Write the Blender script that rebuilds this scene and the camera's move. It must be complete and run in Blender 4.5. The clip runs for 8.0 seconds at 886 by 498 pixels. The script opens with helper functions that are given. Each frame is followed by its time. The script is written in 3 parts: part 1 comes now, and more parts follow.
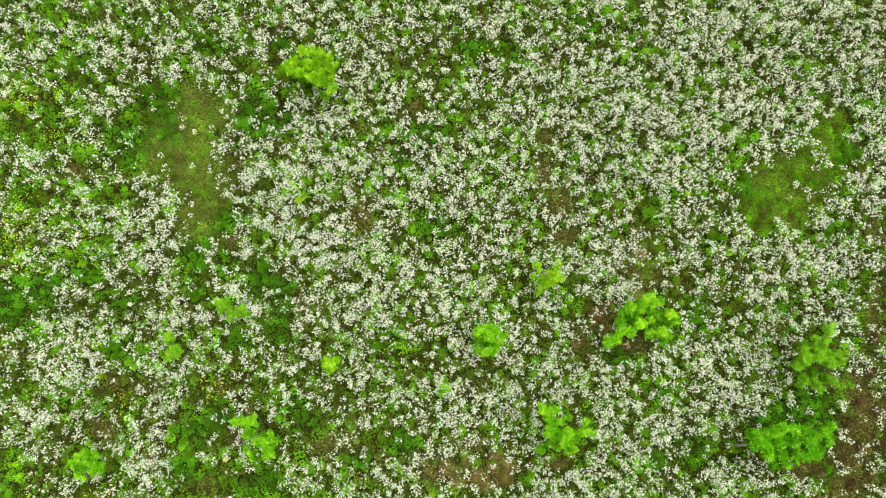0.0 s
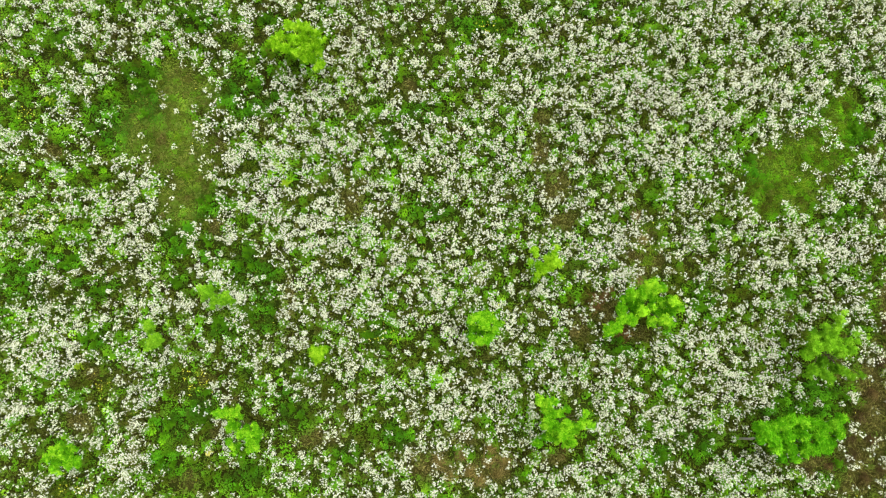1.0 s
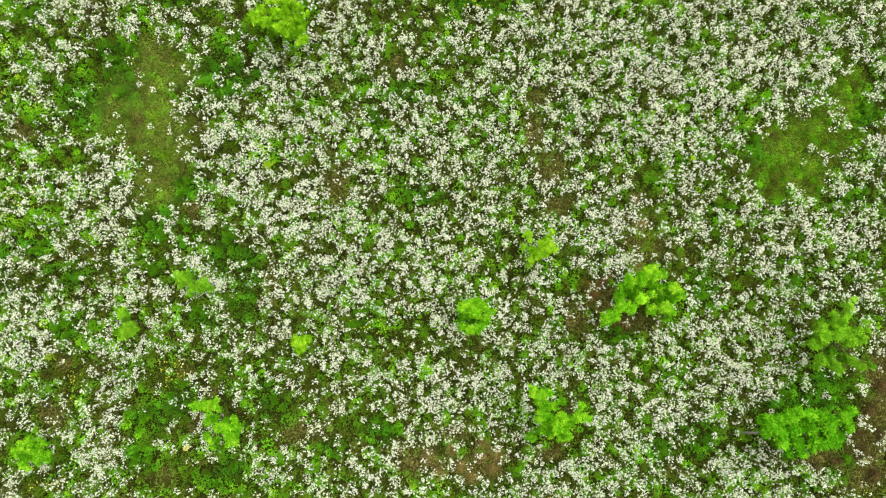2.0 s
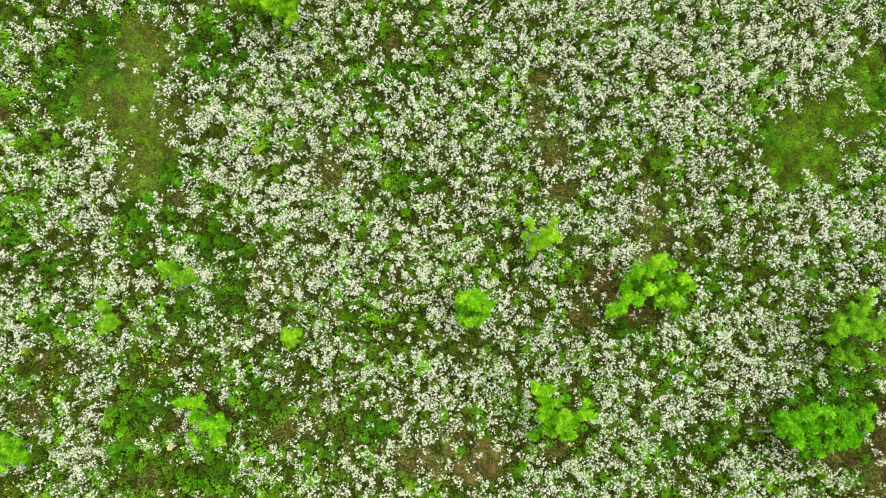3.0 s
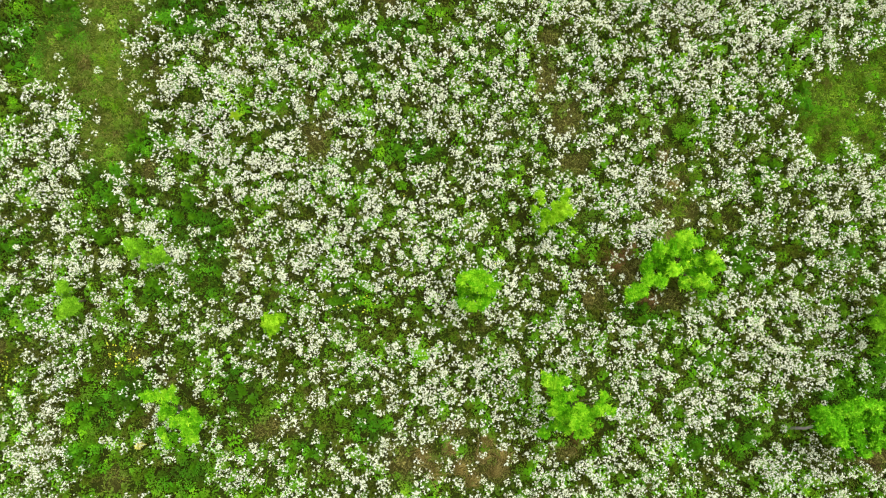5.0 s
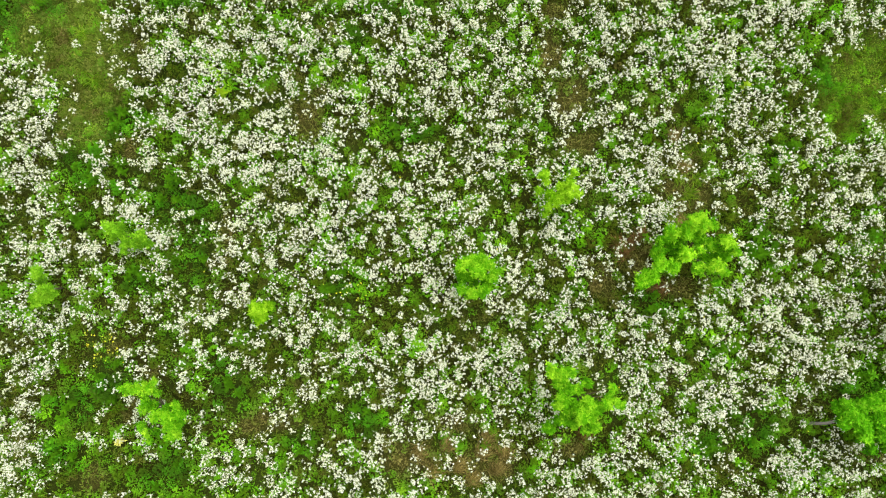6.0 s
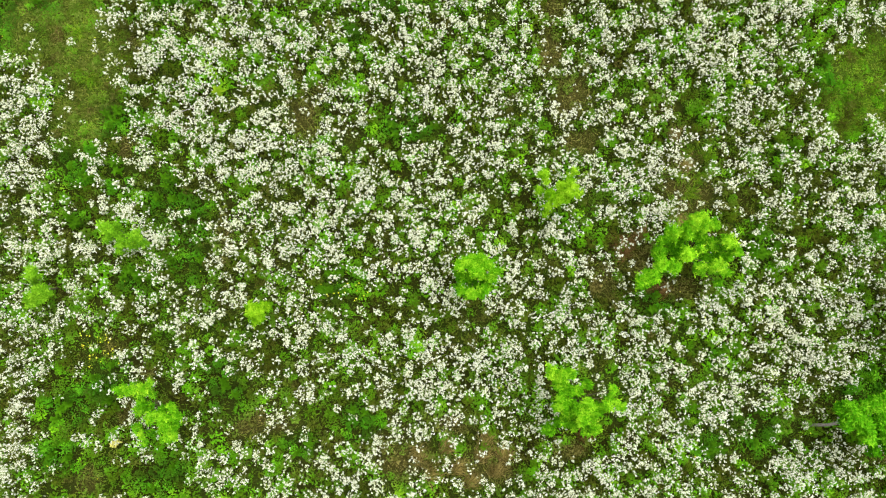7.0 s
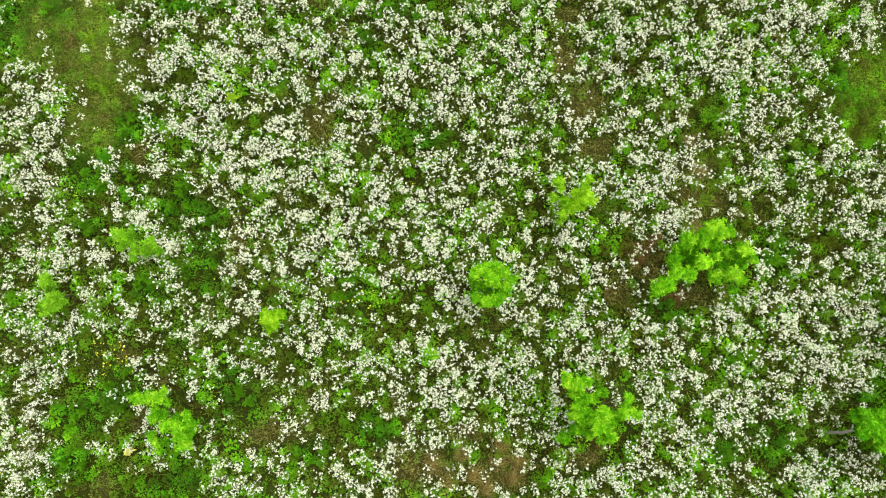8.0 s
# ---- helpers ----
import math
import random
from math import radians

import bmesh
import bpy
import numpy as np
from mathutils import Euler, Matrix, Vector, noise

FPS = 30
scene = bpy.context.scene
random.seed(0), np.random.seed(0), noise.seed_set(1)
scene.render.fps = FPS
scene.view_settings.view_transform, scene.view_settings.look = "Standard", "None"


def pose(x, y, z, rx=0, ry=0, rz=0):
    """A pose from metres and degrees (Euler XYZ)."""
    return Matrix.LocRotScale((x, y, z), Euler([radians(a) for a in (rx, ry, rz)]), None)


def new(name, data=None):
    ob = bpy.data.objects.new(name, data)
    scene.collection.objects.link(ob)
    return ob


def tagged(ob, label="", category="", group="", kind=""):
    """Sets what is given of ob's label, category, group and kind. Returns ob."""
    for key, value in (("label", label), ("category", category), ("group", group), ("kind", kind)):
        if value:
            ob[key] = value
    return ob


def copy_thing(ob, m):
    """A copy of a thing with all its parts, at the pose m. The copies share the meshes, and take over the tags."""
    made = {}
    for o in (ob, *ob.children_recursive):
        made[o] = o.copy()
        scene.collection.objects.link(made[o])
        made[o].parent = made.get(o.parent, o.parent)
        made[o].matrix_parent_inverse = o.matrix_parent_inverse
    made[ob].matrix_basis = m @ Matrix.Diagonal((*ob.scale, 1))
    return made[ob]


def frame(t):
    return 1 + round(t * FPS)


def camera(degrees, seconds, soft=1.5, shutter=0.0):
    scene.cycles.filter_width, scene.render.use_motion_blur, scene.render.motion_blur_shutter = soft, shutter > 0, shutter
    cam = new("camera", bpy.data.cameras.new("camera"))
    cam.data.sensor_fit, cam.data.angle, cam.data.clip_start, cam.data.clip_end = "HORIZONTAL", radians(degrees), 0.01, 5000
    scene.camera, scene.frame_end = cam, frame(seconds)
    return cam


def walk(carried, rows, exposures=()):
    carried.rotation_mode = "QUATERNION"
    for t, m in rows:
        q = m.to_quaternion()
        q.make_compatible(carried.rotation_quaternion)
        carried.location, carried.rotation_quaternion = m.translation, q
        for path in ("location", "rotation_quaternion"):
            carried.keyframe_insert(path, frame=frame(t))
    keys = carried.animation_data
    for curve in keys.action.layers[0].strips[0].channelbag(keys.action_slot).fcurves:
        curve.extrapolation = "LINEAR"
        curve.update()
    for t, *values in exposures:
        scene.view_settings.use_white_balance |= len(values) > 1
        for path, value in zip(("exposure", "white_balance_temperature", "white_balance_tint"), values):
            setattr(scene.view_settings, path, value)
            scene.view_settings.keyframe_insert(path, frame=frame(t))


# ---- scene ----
# A drone sinks over a flowering meadow with young trees, drifting back as it goes; it stops, then slides aside.
cam = camera(75.0, 8.0, soft=1.25)
PATH = [
    (0.0, 0.0, 0.0, 15.8),
    (0.5, 0.047, -0.161, 15.456),
    (1.0, 0.191, -0.367, 15.115),
    (1.5, 0.346, -0.559, 14.773),
    (2.0, 0.462, -0.709, 14.423),
    (3.5, 0.535, -1.035, 13.383),
    (4.0, 0.524, -1.145, 13.031),
    (4.5, 0.538, -1.251, 12.684),
    (5.8, 0.588, -1.592, 11.788),
    (6.0, 0.597, -1.645, 11.65),
    (6.2, 0.611, -1.655, 11.562),
    (6.5, 0.624, -1.654, 11.539),
    (7.0, 0.623, -1.644, 11.539),
    (7.5, 0.508, -1.581, 11.53),
    (8.0, 0.346, -1.5, 11.525),
]
EXPOSURE = 1.50
walk(cam, [(t, pose(x, y, z, 2.44, -0.85, 0.0)) for t, x, y, z in PATH], [(0.0, EXPOSURE), (8.0, EXPOSURE)])

# ---- light: a bright overcast sky ----
SUN_HEIGHT, SUN_TURN = 58.0, 40.0
world = bpy.data.worlds.new("overcast_sky")
scene.world = world
world.use_nodes = True
wn, wl = world.node_tree.nodes, world.node_tree.links
sky = wn.new("ShaderNodeTexSky")
sky.sky_type, sky.sun_disc = "NISHITA", False
sky.sun_elevation, sky.sun_rotation = radians(SUN_HEIGHT), radians(SUN_TURN)
sky.dust_density, sky.air_density = 3.0, 1.0
pale = wn.new("ShaderNodeHueSaturation")
pale.inputs["Saturation"].default_value = 0.06
wl.new(sky.outputs["Color"], pale.inputs["Color"])
wl.new(pale.outputs["Color"], wn["Background"].inputs["Color"])
wn["Background"].inputs["Strength"].default_value = 0.134
sun_data = bpy.data.lights.new("sun", "SUN")
sun_data.energy, sun_data.angle, sun_data.color = 0.75, radians(80), (1.0, 0.97, 0.92)
sun = new("sun", sun_data)
sun.rotation_euler = (radians(90 - SUN_HEIGHT), 0, radians(180 - SUN_TURN))


# ---- materials ----
def material(name):
    m = bpy.data.materials.new(name)
    m.use_nodes = True
    return m, m.node_tree.nodes, m.node_tree.links


def ramp(nodes, stops):
    r = nodes.new("ShaderNodeValToRGB")
    while len(r.color_ramp.elements) < len(stops):
        r.color_ramp.elements.new(0.5)
    for e, (at, c) in zip(r.color_ramp.elements, stops):
        e.position, e.color = at, (*c, 1)
    return r


def grain(nodes, links, scale, detail=4.0, rough=0.6):
    where = nodes.new("ShaderNodeNewGeometry")
    n = nodes.new("ShaderNodeTexNoise")
    n.inputs["Scale"].default_value, n.inputs["Detail"].default_value, n.inputs["Roughness"].default_value = scale, detail, rough
    links.new(where.outputs["Position"], n.inputs["Vector"])
    return n


def mix(nodes, links, fac, a, b, how="MIX"):
    m = nodes.new("ShaderNodeMix")
    m.data_type, m.blend_type = "RGBA", how
    for socket, value in ((m.inputs[0], fac), (m.inputs[6], a), (m.inputs[7], b)):
        if isinstance(value, (int, float)):
            socket.default_value = value
        elif isinstance(value, tuple):
            socket.default_value = (*value, 1)
        else:
            links.new(value, socket)
    return m.outputs[2]


def leaf_material(name, stops, dry=None, through_light=0.3, rough=0.7, patch=0.3, tone=0.0, deep=None):
    """Thin leaves: each one of its own shade, shifting slowly over the ground; withered by the attribute 'dry', a deeper green by 'lush'."""
    m, n, l = material(name)
    geo = n.new("ShaderNodeNewGeometry")
    r = ramp(n, stops)
    if tone:
        # plants differ from one another more than the leaves of one plant do
        own = n.new("ShaderNodeAttribute")
        own.attribute_name = "tone"
        blur = n.new("ShaderNodeMix")
        blur.inputs[0].default_value = tone
        l.new(geo.outputs["Random Per Island"], blur.inputs[2])
        l.new(own.outputs["Fac"], blur.inputs[3])
        l.new(blur.outputs[0], r.inputs[0])
    else:
        l.new(geo.outputs["Random Per Island"], r.inputs[0])
    slow = grain(n, l, 1.3, 3.0)
    slow_ramp = ramp(n, [(0.3, (1 - patch, 1 - patch, 1 - patch)), (0.7, (1 + patch, 1 + patch * 0.9, 1 + patch * 0.5))])
    l.new(slow.outputs["Fac"], slow_ramp.inputs[0])
    colour = mix(n, l, 1.0, r.outputs["Color"], slow_ramp.outputs["Color"], "MULTIPLY")
    if dry:
        at = n.new("ShaderNodeAttribute")
        at.attribute_name = "dry"
        straw = ramp(n, dry)
        l.new(geo.outputs["Random Per Island"], straw.inputs[0])
        colour = mix(n, l, at.outputs["Fac"], colour, straw.outputs["Color"])
    if deep:
        full = n.new("ShaderNodeAttribute")
        full.attribute_name = "lush"
        dark = ramp(n, deep)
        l.new((blur.outputs[0] if tone else geo.outputs["Random Per Island"]), dark.inputs[0])
        colour = mix(n, l, full.outputs["Fac"], colour, dark.outputs["Color"])
    b = n["Principled BSDF"]
    b.inputs["Roughness"].default_value = rough
    b.inputs["Specular IOR Level"].default_value = 0.03
    l.new(colour, b.inputs["Base Color"])
    t = n.new("ShaderNodeBsdfTranslucent")
    l.new(colour, t.inputs["Color"])
    s = n.new("ShaderNodeMixShader")
    s.inputs[0].default_value = through_light
    l.new(b.outputs[0], s.inputs[1])
    l.new(t.outputs[0], s.inputs[2])
    l.new(s.outputs[0], n["Material Output"].inputs["Surface"])
    return m


def soil_material():
    m, n, l = material("soil_and_thatch")
    fine = grain(n, l, 38.0, 6.0, 0.7)
    broad = grain(n, l, 0.9, 4.0)
    earth = ramp(n, [(0.3, (0.008, 0.008, 0.002)), (0.55, (0.021, 0.022, 0.004)), (0.8, (0.06, 0.060, 0.012))])
    moss = ramp(n, [(0.3, (0.009, 0.015, 0.002)), (0.55, (0.025, 0.043, 0.005)), (0.8, (0.07, 0.12, 0.012))])
    l.new(fine.outputs["Fac"], earth.inputs[0])
    l.new(fine.outputs["Fac"], moss.inputs[0])
    side = ramp(n, [(0.38, (0, 0, 0)), (0.62, (1, 1, 1))])
    l.new(broad.outputs["Fac"], side.inputs[0])
    colour = mix(n, l, side.outputs["Color"], earth.outputs["Color"], moss.outputs["Color"])
    sward = n.new("ShaderNodeAttribute")
    sward.attribute_name = "sward"
    short = ramp(n, [(0.3, (0.034, 0.056, 0.006)), (0.55, (0.09, 0.145, 0.014)), (0.8, (0.19, 0.26, 0.04))])
    l.new(fine.outputs["Fac"], short.inputs[0])
    colour = mix(n, l, sward.outputs["Fac"], colour, short.outputs["Color"])
    at = n.new("ShaderNodeAttribute")
    at.attribute_name = "dry"
    straw = ramp(n, [(0.3, (0.015, 0.014, 0.003)), (0.55, (0.052, 0.048, 0.011)), (0.8, (0.14, 0.122, 0.034))])
    l.new(fine.outputs["Fac"], straw.inputs[0])
    colour = mix(n, l, at.outputs["Fac"], colour, straw.outputs["Color"])
    # the meadow's bloom goes on to the horizon, too small to build out there
    far = n.new("ShaderNodeAttribute")
    far.attribute_name = "far"
    dots = n.new("ShaderNodeTexVoronoi")
    dots.inputs["Scale"].default_value = 9.0
    where = n.new("ShaderNodeNewGeometry")
    l.new(where.outputs["Position"], dots.inputs["Vector"])
    dot = ramp(n, [(0.3, (1, 1, 1)), (0.42, (0, 0, 0))])
    l.new(dots.outputs["Distance"], dot.inputs[0])
    both = mix(n, l, 1.0, dot.outputs["Color"], far.outputs["Color"], "MULTIPLY")
    colour = mix(n, l, both, colour, (0.55, 0.58, 0.45))
    b = n["Principled BSDF"]
    b.inputs["Roughness"].default_value = 0.95
    b.inputs["Specular IOR Level"].default_value = 0.0
    l.new(colour, b.inputs["Base Color"])
    bump = n.new("ShaderNodeBump")
    bump.inputs["Strength"].default_value, bump.inputs["Distance"].default_value = 0.8, 0.02
    l.new(fine.outputs["Fac"], bump.inputs["Height"])
    l.new(bump.outputs[0], b.inputs["Normal"])
    return m


def bark_material(name="bark", dark=(0.038, 0.032, 0.016), light=(0.13, 0.112, 0.062)):
    m, n, l = material(name)
    fine = grain(n, l, 60.0, 5.0)
    r = ramp(n, [(0.3, dark), (0.7, light)])
    l.new(fine.outputs["Fac"], r.inputs[0])
    b = n["Principled BSDF"]
    b.inputs["Roughness"].default_value = 0.9
    b.inputs["Specular IOR Level"].default_value = 0.1
    l.new(r.outputs["Color"], b.inputs["Base Color"])
    bump = n.new("ShaderNodeBump")
    bump.inputs["Strength"].default_value, bump.inputs["Distance"].default_value = 0.6, 0.01
    l.new(fine.outputs["Fac"], bump.inputs["Height"])
    l.new(bump.outputs[0], b.inputs["Normal"])
    return m


STRAW = [(0.0, (0.06, 0.052, 0.012)), (0.5, (0.155, 0.138, 0.032)), (1.0, (0.32, 0.275, 0.085))]
SOIL = soil_material()
BARK = bark_material()
GREY_BARK = bark_material("grey_bark", (0.12, 0.105, 0.085), (0.27, 0.25, 0.21))
DEAD_WOOD = bark_material("dead_wood", (0.22, 0.21, 0.17), (0.45, 0.43, 0.38))
PETAL = leaf_material("white_petals", [(0.0, (0.36, 0.41, 0.19)), (0.22, (0.53, 0.56, 0.36)), (0.5, (0.64, 0.67, 0.50)), (1.0, (0.72, 0.745, 0.60))], None, 0.2, 0.7, 0.04)
YELLOW_PETAL = leaf_material("yellow_petals", [(0.0, (0.72, 0.70, 0.02)), (1.0, (0.85, 0.88, 0.10))], None, 0.25, 0.5, 0.05)
HERB = leaf_material("meadow_leaves", [(0.0, (0.058, 0.066, 0.007)), (0.2, (0.098, 0.164, 0.007)), (0.42, (0.098, 0.262, 0.006)), (0.7, (0.124, 0.395, 0.007)), (1.0, (0.29, 0.60, 0.015))], STRAW, 0.35, tone=0.92, deep=[(0.0, (0.028, 0.080, 0.005)), (0.4, (0.042, 0.165, 0.006)), (0.75, (0.066, 0.27, 0.009)), (1.0, (0.13, 0.41, 0.014))])
BLADE = leaf_material("grass_blades", [(0.0, (0.055, 0.14, 0.005)), (0.6, (0.12, 0.28, 0.008)), (1.0, (0.30, 0.43, 0.025))], STRAW)
STEM = leaf_material("flower_stems", [(0.0, (0.08, 0.12, 0.02)), (1.0, (0.18, 0.21, 0.06))], None, 0.2)
BUD = leaf_material("flower_buds", [(0.0, (0.12, 0.17, 0.03)), (0.6, (0.24, 0.30, 0.08)), (1.0, (0.38, 0.42, 0.19))], None, 0.25)
WEED = leaf_material("weed_leaves", [(0.0, (0.028, 0.09, 0.002)), (0.6, (0.055, 0.16, 0.003)), (1.0, (0.11, 0.26, 0.006))], None, 0.35)
# the tone attribute runs each ramp from painted inner shade to lit, paler tips
TREE_LEAF = {
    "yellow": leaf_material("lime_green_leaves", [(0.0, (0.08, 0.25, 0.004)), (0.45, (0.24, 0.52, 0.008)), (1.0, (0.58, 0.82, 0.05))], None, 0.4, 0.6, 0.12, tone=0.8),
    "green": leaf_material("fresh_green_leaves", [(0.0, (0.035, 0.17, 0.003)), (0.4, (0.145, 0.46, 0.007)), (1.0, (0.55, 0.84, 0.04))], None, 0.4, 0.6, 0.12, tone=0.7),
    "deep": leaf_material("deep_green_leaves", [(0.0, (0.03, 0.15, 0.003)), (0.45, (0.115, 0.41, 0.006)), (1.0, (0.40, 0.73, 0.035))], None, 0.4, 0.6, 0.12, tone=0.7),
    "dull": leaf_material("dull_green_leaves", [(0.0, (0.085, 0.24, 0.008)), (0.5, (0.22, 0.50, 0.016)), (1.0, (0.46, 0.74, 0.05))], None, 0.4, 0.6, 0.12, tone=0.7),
}

# ---- the plan: where the meadow thins out, greens up or dies back (x, y, half-widths) ----
WEST, EAST, SOUTH, NORTH = -12.4, 12.6, -6.6, 8.0
TURF = [(-6.62, 4.28, 0.88, 0.79), (-6.84, 3.51, 0.94, 0.64), (-6.47, 2.74, 0.82, 0.55), (-6.38, 1.74, 0.55, 0.67), (-7.59, 3.15, 0.46, 0.37),
        (9.30, 2.16, 0.94, 0.68), (10.18, 2.86, 0.91, 0.64), (10.94, 3.80, 0.68, 0.58), (8.74, 1.54, 0.58, 0.38), (9.75, 1.54, 0.58, 0.30)]
LUSH_WEST = [(-7.50, 4.85, 0.49, 0.30), (-7.41, 4.12, 0.37, 0.46), (-8.31, 3.46, 0.43, 0.52), (-6.16, 6.31, 0.52, 0.40), (-4.59, 4.37, 0.61, 0.55),
             (-9.43, 5.75, 0.27, 0.26), (-9.76, 4.12, 0.21, 0.17), (-6.36, 0.45, 0.37, 0.37), (-5.63, 0.34, 0.27, 0.33), (-4.22, -0.92, 0.40, 0.94),
             (-4.73, -0.08, 0.27, 0.52), (-8.51, -0.76, 0.61, 0.33), (-9.35, -0.08, 0.40, 0.24), (-5.65, -3.83, 0.40, 0.46), (-6.57, -4.30, 0.43, 0.37),
             (-6.63, -5.16, 0.33, 0.33), (-4.62, -5.49, 0.43, 0.33), (-5.27, -1.74, 0.33, 0.18), (-6.41, -0.61, 0.30, 0.21), (-8.48, -2.04, 0.33, 0.21),
             (-4.16, 6.32, 0.27, 0.21), (-11.14, 2.19, 0.30, 0.21), (-5.62, 1.36, 0.33, 0.33), (-10.90, -0.76, 0.94, 0.64)]
LUSH_EAST = [(9.77, -3.92, 1.07, 0.21), (1.41, 6.18, 0.64, 0.27), (-0.22, 3.84, 0.64, 0.23), (0.09, 1.22, 0.58, 0.30), (-3.44, -3.84, 0.40, 0.46),
             (-0.88, -4.59, 0.33, 0.33), (-1.93, -4.96, 0.40, 0.21), (4.89, -2.21, 0.37, 0.24), (6.33, -3.12, 0.37, 0.15), (6.92, -4.66, 0.46, 0.46),
             (6.07, -5.00, 0.27, 0.21), (10.24, -3.47, 0.79, 0.27), (9.19, -3.61, 0.27, 0.17), (10.52, -5.51, 0.33, 0.33), (11.00, 1.31, 0.33, 0.33),
             (11.50, 3.37, 0.27, 0.24), (4.23, 6.96, 0.27, 0.33), (6.81, 2.15, 0.24, 0.15), (9.46, -0.93, 0.27, 0.15), (7.14, -1.08, 0.24, 0.27),
             (8.53, 2.39, 0.20, 0.33), (-1.34, -1.90, 0.33, 0.33), (-1.06, 3.14, 0.21, 0.24), (7.72, 0.92, 0.21, 0.21)]
BARE_WEST = [(-6.51, 4.90, 0.37, 0.23), (-9.91, 2.81, 0.30, 0.20), (-8.87, -4.26, 0.30, 0.30), (-5.35, -4.25, 0.23, 0.27), (-6.10, -5.60, 0.26, 0.20),
             (-5.06, -3.57, 0.18, 0.14), (-5.61, -3.12, 0.21, 0.09), (-2.68, -4.61, 0.43, 0.20), (-1.99, 4.04, 0.18, 0.18), (-1.97, 1.60, 0.33, 0.46),
             (-5.41, 2.97, 0.18, 0.21), (-5.53, 0.90, 0.20, 0.33), (-3.54, -1.14, 0.15, 0.46), (-8.61, -2.93, 0.18, 0.15), (-5.09, 7.03, 0.18, 0.15),
             (-9.00, 7.08, 0.24, 0.21)]
BARE_EAST = [(3.11, 3.78, 0.33, 0.27), (3.02, 2.84, 0.21, 0.33), (3.32, 2.07, 0.37, 0.46), (3.62, 0.99, 0.37, 0.26), (5.92, -0.01, 0.55, 0.49),
             (5.73, 0.68, 0.33, 0.24), (4.81, -1.36, 0.43, 0.40), (5.43, -1.94, 0.55, 0.20), (4.06, -1.76, 0.30, 0.37), (1.56, -5.49, 0.55, 0.29),
             (0.10, -5.26, 0.43, 0.30), (0.92, -4.63, 0.43, 0.17), (11.25, -5.62, 0.85, 0.61), (11.71, -3.82, 0.55, 1.07), (11.59, -4.80, 0.58, 0.40),
             (10.19, -5.27, 0.67, 0.21), (12.11, -1.16, 0.17, 0.61), (12.20, 1.15, 0.17, 0.27), (3.26, -5.13, 0.33, 0.14), (-0.45, 4.62, 0.24, 0.33),
             (1.38, 7.07, 0.20, 0.15)]
THIN_WEST = [(-10.83, 4.34, 0.91, 0.76), (-9.64, 5.28, 0.61, 0.33), (-8.38, -3.30, 0.33, 0.49), (-7.95, -2.49, 0.27, 0.27), (-6.14, -3.09, 0.40, 0.43),
             (-6.50, -4.20, 0.55, 0.70), (-3.21, -3.91, 0.55, 0.76), (-11.06, -2.92, 0.40, 0.46), (-11.14, -5.13, 0.55, 0.55), (-5.51, -5.46, 1.22, 0.46),
             (-3.50, 2.05, 0.24, 0.18), (-10.05, 3.57, 0.55, 0.30), (-8.10, 4.28, 0.30, 0.30), (-10.76, 2.04, 0.52, 0.30), (-8.73, 2.04, 0.40, 0.24),
             (-4.76, 5.62, 0.46, 0.33), (-11.32, 0.67, 0.46, 0.46), (-9.54, 7.00, 0.61, 0.30), (-1.98, 2.37, 0.43, 0.33)]
THIN_EAST = [(-0.22, 5.48, 0.85, 0.55), (-0.66, -2.35, 0.85, 0.49), (1.54, -2.51, 0.43, 0.27), (-1.33, -4.47, 0.55, 0.40), (5.87, 1.61, 0.52, 0.43),
             (10.58, 6.02, 0.55, 0.52), (5.16, 6.54, 0.61, 0.37), (7.99, -0.85, 0.40, 0.30), (4.34, 2.69, 0.24, 0.52), (6.76, -0.54, 0.40, 0.40),
             (0.94, 4.39, 0.40, 0.30), (6.17, 0.84, 0.40, 0.40), (4.14, -0.85, 0.33, 0.40), (10.73, -2.38, 0.40, 0.46), (9.33, -3.13, 0.46, 0.37),
             (0.63, 6.12, 0.61, 0.37), (11.57, -0.55, 0.37, 0.46), (2.30, -1.15, 0.33, 0.24), (7.13, -5.67, 0.30, 0.21), (-2.54, -3.25, 0.40, 0.30)]
THICK_WEST = [(-3.36, 3.83, 0.79, 0.40), (-2.74, 2.98, 0.85, 0.40), (-4.57, 2.36, 0.46, 0.55), (-4.10, 1.36, 0.85, 0.43), (-3.03, 0.83, 0.73, 0.61),
              (-10.63, 2.81, 0.58, 0.37), (-7.37, 1.97, 0.40, 0.30), (-7.65, 1.13, 0.79, 0.61), (-8.67, 5.98, 0.70, 0.27), (-9.15, 4.78, 0.33, 0.27),
              (-5.87, 3.20, 0.14, 0.11), (-9.60, -2.11, 0.94, 0.76), (-7.16, -3.23, 0.40, 0.49), (-7.12, -5.15, 0.61, 0.55), (-7.49, -4.42, 0.33, 0.24),
              (-2.56, -1.14, 0.67, 0.46), (-1.96, 0.22, 0.61, 0.61), (-5.70, 6.63, 0.67, 0.30), (-10.59, -3.67, 0.61, 0.33), (-5.05, -0.91, 0.18, 0.15),
              (-5.47, -0.11, 0.14, 0.37), (-6.90, 5.29, 0.15, 0.12), (-7.08, -1.06, 0.46, 0.27), (-5.47, 1.67, 0.27, 0.18)]
